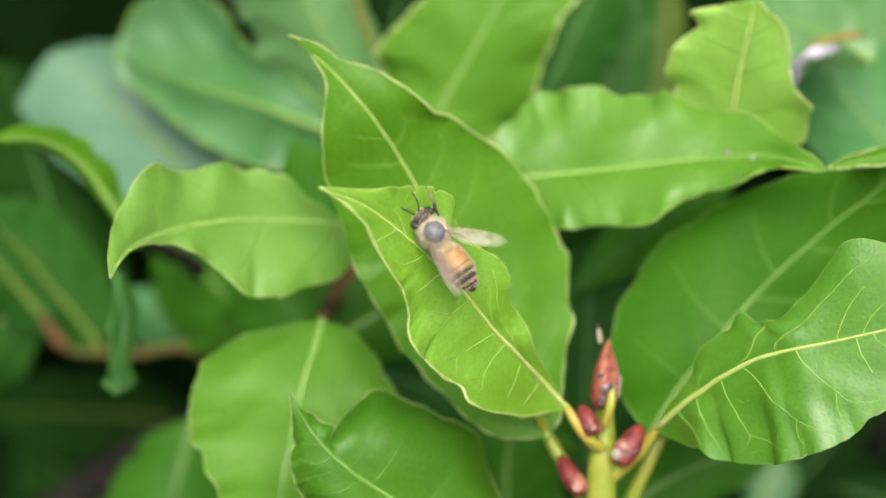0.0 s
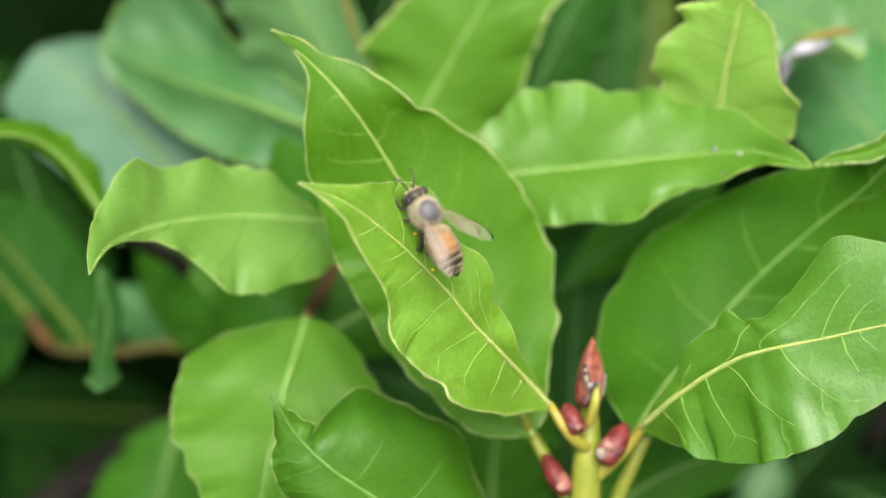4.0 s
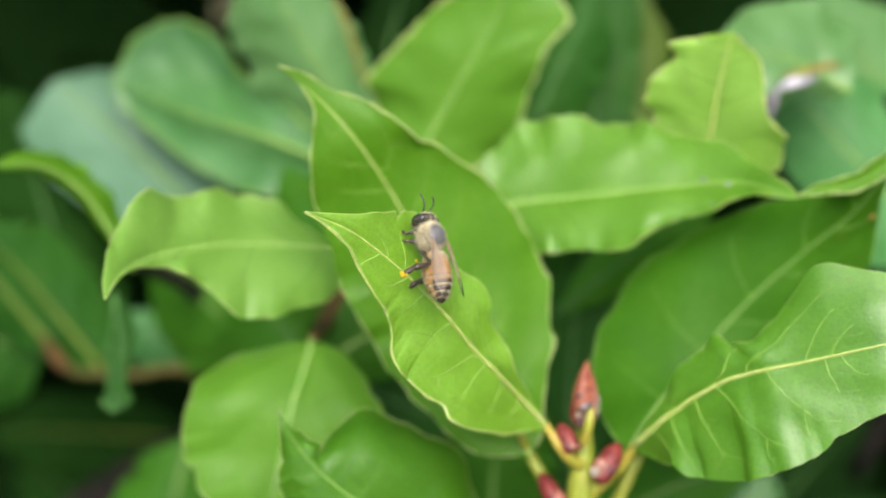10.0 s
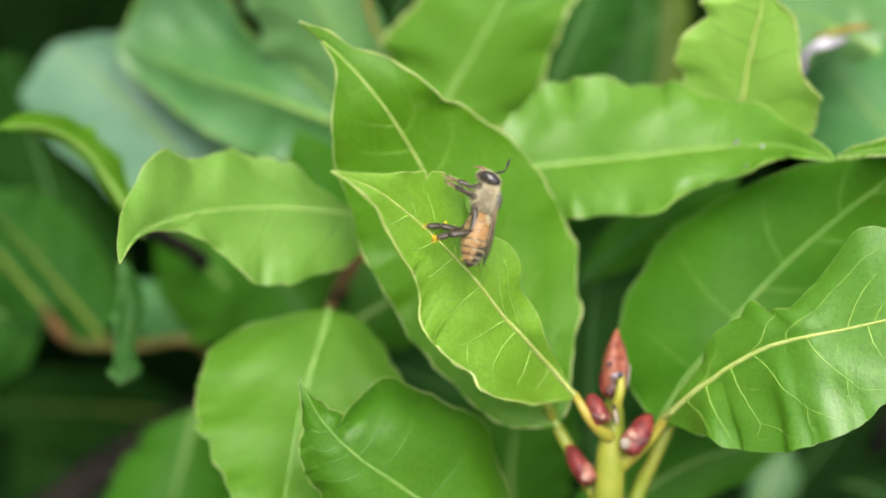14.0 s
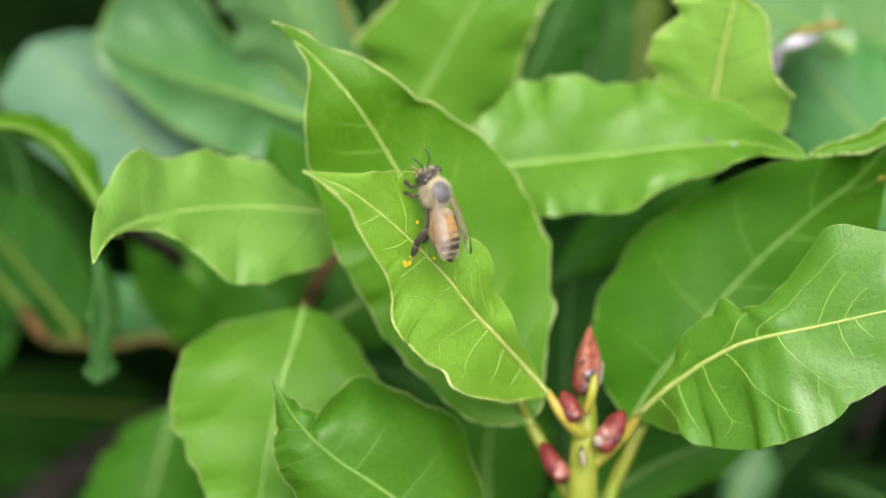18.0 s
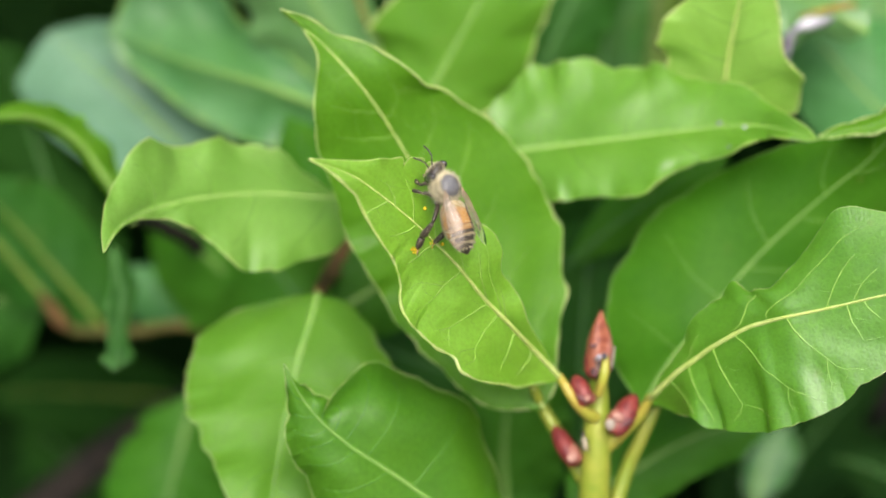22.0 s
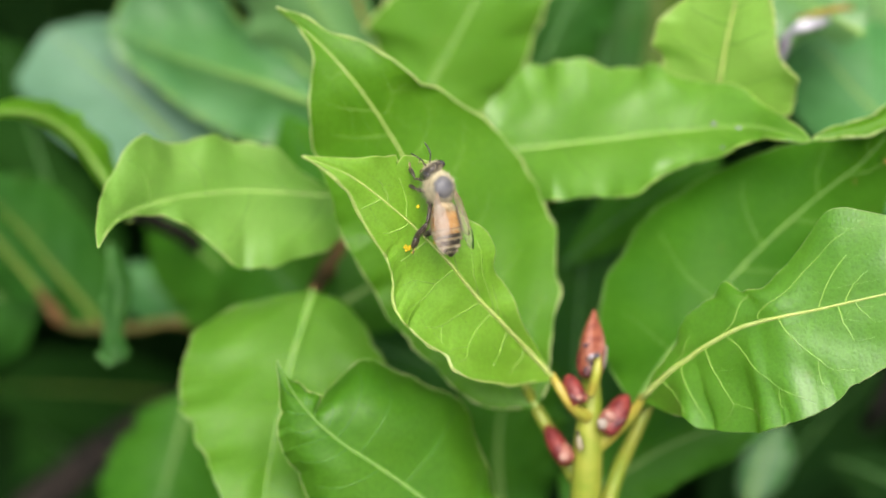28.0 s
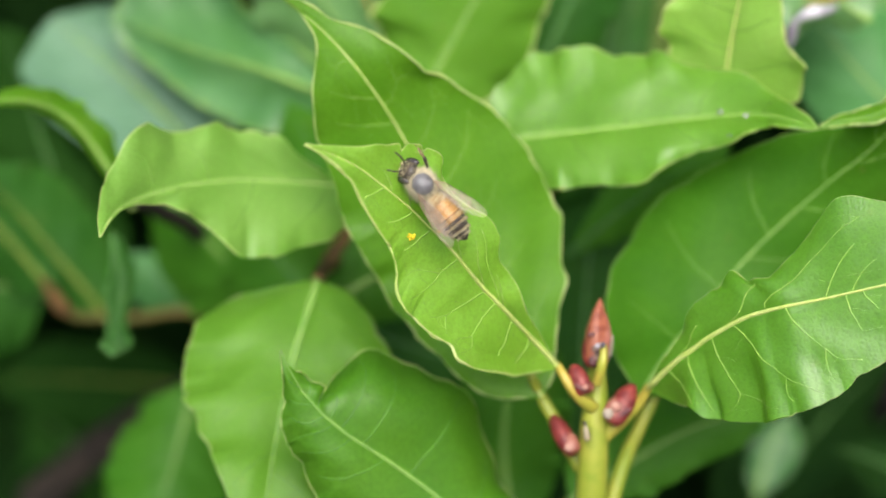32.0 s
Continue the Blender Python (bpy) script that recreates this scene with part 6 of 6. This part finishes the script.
# ---- what moves
def motions():
    walk(bee, [
        (0.0, pose(-0.00129, -0.01482, 0.91501, 36.3, -20.0, 29.8)),
        (0.5, pose(-0.00176, -0.01421, 0.91573, 32.3, -6.7, 25.5)),
        (1.0, pose(-0.00077, -0.01364, 0.91640, 42.8, -7.3, 33.7)),
        (1.5, pose(0.00003, -0.01339, 0.91671, 37.6, -9.5, 44.1)),
        (2.0, pose(-0.00011, -0.01354, 0.91652, 40.1, -9.3, 39.1)),
        (2.5, pose(-0.00000, -0.01347, 0.91661, 38.2, -8.6, 43.2)),
        (3.0, pose(-0.00061, -0.01359, 0.91649, 40.9, -8.3, 37.7)),
        (3.5, pose(-0.00019, -0.01355, 0.91654, 41.9, -3.9, 37.7)),
        (5.5, pose(-0.00017, -0.01365, 0.91639, 41.8, -0.2, 41.0)),
        (6.0, pose(0.00077, -0.01384, 0.91618, 35.5, 14.5, 36.1)),
        (6.5, pose(0.00020, -0.01391, 0.91610, 27.2, 1.9, 36.9)),
        (7.0, pose(-0.00044, -0.01380, 0.91621, 38.7, 7.7, 35.4)),
        (7.5, pose(0.00082, -0.01304, 0.91713, 41.6, 18.8, 43.1)),
        (8.0, pose(0.00071, -0.01307, 0.91709, 31.6, 18.0, 41.6)),
        (8.5, pose(0.00054, -0.01328, 0.91684, 40.0, 31.5, 44.0)),
        (9.0, pose(0.00055, -0.01323, 0.91692, 37.8, 29.7, 45.0)),
        (9.5, pose(0.00061, -0.01317, 0.91697, 36.5, 25.6, 42.0)),
        (10.0, pose(-0.00008, -0.01333, 0.91678, 40.7, 30.7, 39.0)),
        (10.5, pose(0.00102, -0.01288, 0.91730, 54.0, 32.6, 47.0)),
        (11.0, pose(0.00185, -0.01302, 0.91715, 102.7, 51.8, 87.6)),
        (11.5, pose(0.00240, -0.01326, 0.91688, 115.7, 52.9, 101.2)),
        (12.0, pose(0.00260, -0.01360, 0.91648, 120.8, 49.6, 104.8)),
        (12.5, pose(0.00269, -0.01367, 0.91638, 114.2, 38.9, 92.4)),
        (13.0, pose(0.00205, -0.01335, 0.91674, 103.3, 39.4, 92.2)),
        (13.5, pose(0.00224, -0.01342, 0.91667, 110.7, 51.8, 97.8)),
        (14.0, pose(0.00227, -0.01339, 0.91671, 106.4, 42.1, 92.8)),
        (14.5, pose(0.00247, -0.01364, 0.91641, 112.9, 49.7, 97.1)),
        (16.5, pose(0.00208, -0.01346, 0.91664, 95.8, 40.1, 85.5)),
        (17.0, pose(0.00240, -0.01357, 0.91649, 100.1, 41.0, 81.6)),
        (17.5, pose(0.00079, -0.01320, 0.91698, 58.4, 26.4, 42.7)),
        (18.0, pose(0.00031, -0.01303, 0.91715, 50.4, 14.7, 36.5)),
        (18.5, pose(0.00047, -0.01313, 0.91703, 51.0, 14.5, 32.7)),
        (19.0, pose(0.00066, -0.01349, 0.91660, 50.8, 13.8, 31.0)),
        (19.5, pose(0.00070, -0.01351, 0.91659, 50.1, 12.2, 31.1)),
        (20.0, pose(0.00028, -0.01348, 0.91661, 49.2, 12.1, 35.3)),
        (20.5, pose(0.00002, -0.01378, 0.91626, 47.2, 9.6, 37.7)),
        (21.0, pose(0.00031, -0.01372, 0.91633, 45.9, 8.5, 39.1)),
        (21.5, pose(0.00040, -0.01356, 0.91651, 44.5, 11.2, 38.1)),
        (22.0, pose(0.00084, -0.01366, 0.91639, 41.2, 13.7, 35.8)),
        (22.5, pose(0.00032, -0.01369, 0.91635, 36.9, 12.4, 34.0)),
        (23.0, pose(0.00046, -0.01356, 0.91650, 37.4, 13.3, 33.3)),
        (23.5, pose(0.00017, -0.01359, 0.91646, 38.3, 7.9, 33.1)),
        (24.0, pose(0.00130, -0.01370, 0.91633, 50.8, 16.5, 39.7)),
        (24.5, pose(0.00165, -0.01378, 0.91622, 49.6, 23.8, 40.6)),
        (26.5, pose(-0.00007, -0.01381, 0.91619, 37.2, 9.8, 31.7)),
        (27.0, pose(0.00055, -0.01382, 0.91617, 49.3, 12.8, 36.3)),
        (27.5, pose(0.00088, -0.01373, 0.91632, 51.3, 16.3, 36.9)),
        (28.0, pose(0.00072, -0.01385, 0.91616, 50.0, 11.8, 30.1)),
        (28.5, pose(0.00122, -0.01407, 0.91589, 51.2, 13.9, 27.8)),
        (29.0, pose(0.00109, -0.01406, 0.91591, 50.1, 10.4, 24.1)),
        (29.5, pose(-0.00063, -0.01436, 0.91556, 40.0, 10.3, 17.2)),
        (30.0, pose(0.00155, -0.01401, 0.91597, 44.7, 40.7, 53.0)),
        (30.5, pose(0.00138, -0.01384, 0.91615, 44.7, 40.6, 52.9)),
        (31.0, pose(-0.00217, -0.01445, 0.91544, 43.9, -8.7, 28.7)),
        (31.5, pose(-0.00150, -0.01397, 0.91603, 40.3, -25.3, 32.7)),
        (32.0, pose(-0.00105, -0.01426, 0.91567, 40.7, -24.6, 32.1)),
    ])
    walk(midge, [
        (0.0, pose(0.02028, -0.00204, 0.88824, -40, 0, 15)),
        (0.5, pose(0.02062, -0.00193, 0.88837, -40, 0, 15)),
        (1.0, pose(0.02004, -0.00310, 0.88931, -40, 0, 15)),
        (1.5, pose(0.01966, -0.00346, 0.88887, -40, 0, 15)),
        (2.0, pose(0.01930, -0.00413, 0.88808, -40, 0, 15)),
        (3.0, pose(0.02047, -0.00573, 0.88617, -40, 0, 15)),
        (6.0, pose(0.02048, -0.00756, 0.88398, -40, 0, 15)),
        (8.0, pose(0.02076, -0.00776, 0.88375, -40, 0, 15)),
        (10.0, pose(0.02021, -0.00886, 0.88244, -40, 0, 15)),
        (12.0, pose(0.02127, -0.00988, 0.88122, -40, 0, 15)),
        (13.0, pose(0.02290, -0.01034, 0.88067, -40, 0, 15)),
        (14.0, pose(0.02119, -0.01125, 0.87959, -40, 0, 15)),
        (18.0, pose(0.02054, -0.01401, 0.87397, -40, 0, 15)),
        (22.0, pose(0.01908, -0.01415, 0.87381, -40, 0, 15)),
        (31.0, pose(0.01961, -0.01420, 0.87375, -40, 0, 15)),
        (32.0, pose(0.01961, -0.01420, 0.87375, -40, 0, 15)),
    ])
    # the clump rides on the hind foot, then stays where it was wiped off
    walk(clump, [
        (0.0, pose(-0.00210, -0.00908, 0.91100)),
        (1.0, pose(-0.00210, -0.00908, 0.91100)),
        (3.0, pose(-0.00174, -0.01015, 0.91033)),
        (6.0, pose(-0.00165, -0.01023, 0.91059)),
        (7.0, pose(-0.00194, -0.01048, 0.91024)),
        (7.5, pose(-0.00298, -0.01883, 0.91676)),
        (8.0, pose(-0.00329, -0.01884, 0.91700)),
        (8.5, pose(-0.00327, -0.01905, 0.91786)),
        (9.0, pose(-0.00287, -0.01917, 0.91794)),
        (9.5, pose(-0.00270, -0.01914, 0.91745)),
        (10.0, pose(-0.00384, -0.01898, 0.91768)),
        (10.5, pose(-0.00508, -0.01531, 0.91404)),
        (11.0, pose(-0.00405, -0.01701, 0.91839)),
        (12.0, pose(-0.00336, -0.01643, 0.91564)),
        (14.0, pose(-0.00360, -0.01671, 0.91546)),
        (16.5, pose(-0.00360, -0.01769, 0.91590)),
        (17.0, pose(-0.00350, -0.01734, 0.91581)),
        (17.5, pose(-0.00289, -0.01631, 0.91236)),
        (18.0, pose(-0.00366, -0.01573, 0.91035)),
        (32.0, pose(-0.00366, -0.01573, 0.91035)),
    ])

    def swing(ob, rows):
        """Turns a part about its own joint: rows of seconds and degrees about x, y and z."""
        x, y, z = ob.location
        walk(ob, [(t, pose(x, y, z, *turn)) for t, *turn in rows])

    # the wings open and fold, in the bee's own space
    open_by = [(0.0, 24, 4), (0.5, 26, 2), (1.5, 26, 0), (3.0, 24, 2), (3.5, 20, 6), (5.5, 14, 8), (7.0, 16, 8), (7.5, 8, 12), (8.5, 2, 16), (11.0, -14, 30), (16.5, -14, 30), (18.0, -10, 22), (24.0, -12, 24), (30.0, -6, 20), (31.0, 2, 12), (32.0, -2, 12)]
    for part_, rest in ((wings[0], 16), (wings[1], 20)):
        swing(part_, [(t, 2, b, rest + a) for t, a, b in open_by])
    # the forelegs pull at the leaf's edge: level while the bee lies flat, drawn under it on its side
    reach = [(0.0, 30, 0), (1.0, 24, 8), (2.0, 20, -6), (3.5, 14, 8), (6.0, 2, -8), (7.5, -14, 10), (9.0, -26, -5), (10.5, -40, 8), (11.5, -50, -4), (13.0, -52, 6), (14.5, -50, -6), (17.0, -46, 6), (17.5, -30, 0), (18.5, -14, -8), (20.0, -14, 6), (22.0, -16, -7), (24.0, -14, 8), (27.0, -12, -6), (28.5, -12, 10), (29.5, -20, 0), (30.0, -32, -4), (31.0, 26, 4), (32.0, 30, 4)]
    swing(legs["fore", "left"], [(t, a + b, 0, b * 0.6) for t, a, b in reach])
    # the right one hooks over the margin at the start and the end
    swing(legs["fore", "right"], [(0.0, 82, -50, -60), (0.4, 50, -25, -30)] + [(t, a - b, 0, -b * 0.6) for t, a, b in reach if 0.5 < t < 30.5] + [(30.5, 36, -10, -25), (31.0, 94, -20, -50), (32.0, 88, -20, -50)])
    # the middle legs are stretched out, then tucked under
    swing(legs["middle", "left"], [(0.0, -25, -40, 0), (0.5, 0, -6, 0), (3.0, 0, 0, 0), (3.5, -14, -22, 0), (6.0, -16, -30, 0), (8.0, -16, -24, 0), (9.5, -20, -32, 0), (11.0, -34, -44, 0), (14.5, -36, -46, 0), (17.0, -34, -46, 0), (18.0, -18, -30, 0), (21.0, -14, -26, 0), (21.5, -4, -8, 0), (22.5, -16, -28, 0), (24.5, -10, -18, 0), (28.0, -18, -30, 0), (30.0, -20, -34, 0), (32.0, -26, -42, 0)])
    swing(legs["middle", "right"], [(0.0, -24, 40, 0), (9.0, -26, 40, 0), (12.0, -36, 30, 0), (17.0, -36, 30, 0), (18.0, -26, 40, 0), (32.0, -24, 40, 0)])
    # the hind legs push against the leaf
    swing(legs["hind", "left"], [(0.0, 48, -28, 0), (1.0, 48, -28, 0), (3.0, 40, -28, -10), (6.0, 56, -36, 0), (7.0, 44, -36, 0), (7.5, -20, 60, -40), (8.0, -16, 60, -40), (8.5, -20, 52, -40), (9.0, -20, 60, -40), (9.5, -24, 60, -40), (10.0, -24, 60, -40), (10.5, 16, 4, -10), (11.0, 4, -4, -20), (12.0, 0, -20, 10), (14.0, 4, 0, 10), (16.5, 4, 0, -10), (17.0, 4, 12, 0), (17.5, -12, 0, 0), (18.0, -16, 0, -10), (19.0, -12, 0, -10), (20.0, -12, 0, -10), (21.0, 0, 16, -10), (22.0, -4, 0, -20), (23.0, -4, 0, -20), (24.0, 0, 8, -10), (24.5, -4, 0, -10), (26.5, 0, 0, 0), (27.0, -12, 0, -10), (28.0, -12, 4, -10), (28.5, -16, 0, -20), (29.0, -12, 0, -10), (29.5, 20, -20, 0), (30.0, -20, 8, -20), (30.5, -20, 20, -20), (31.0, 48, -28, 0), (32.0, 48, -28, 0)])
    swing(legs["hind", "right"], [(0.0, 24, 24, 0), (9.5, 24, 24, 0), (11.0, 20, 8, 0), (16.5, 20, 8, 0), (18.0, 14, 30, 0), (30.0, 14, 30, 0), (32.0, 24, 24, 0)])
    # the abdomen curls under once
    swing(abdomen, [(0.0, 0, 0, 0), (9.0, 4, 0, 0), (12.0, 0, 0, 0), (18.0, -2, 0, 0), (28.5, 0, 0, 0), (29.5, 14, 0, 0), (30.0, 50, 0, 0), (30.5, 38, 0, 0), (31.0, 8, 0, 0), (32.0, 0, 0, 0)])
    # the head nods as the bee gnaws at the leaf's edge
    nod = [(0.0, 10, 10), (1.0, -2, 14), (2.0, -14, 10), (3.0, -6, 4), (5.5, -12, 26), (6.0, -20, 38), (7.0, -8, 40), (8.0, -14, 28), (9.0, -5, 22), (10.5, -5, -14), (11.5, 10, -4), (12.5, -8, 2), (13.5, 4, -4), (14.5, 12, 0), (17.0, -6, 10), (18.0, -4, 24), (19.0, -14, 20), (20.0, -18, 32), (21.0, -8, 26), (22.0, -14, 30), (23.5, -4, 14), (24.5, -10, 20), (27.0, -4, 24), (28.0, -16, 26), (29.0, -6, 8), (30.0, 4, 16), (31.0, 6, 24), (32.0, 24, 26)]
    swing(head, [(t, a, 0, b) for t, a, b in nod])


motions()
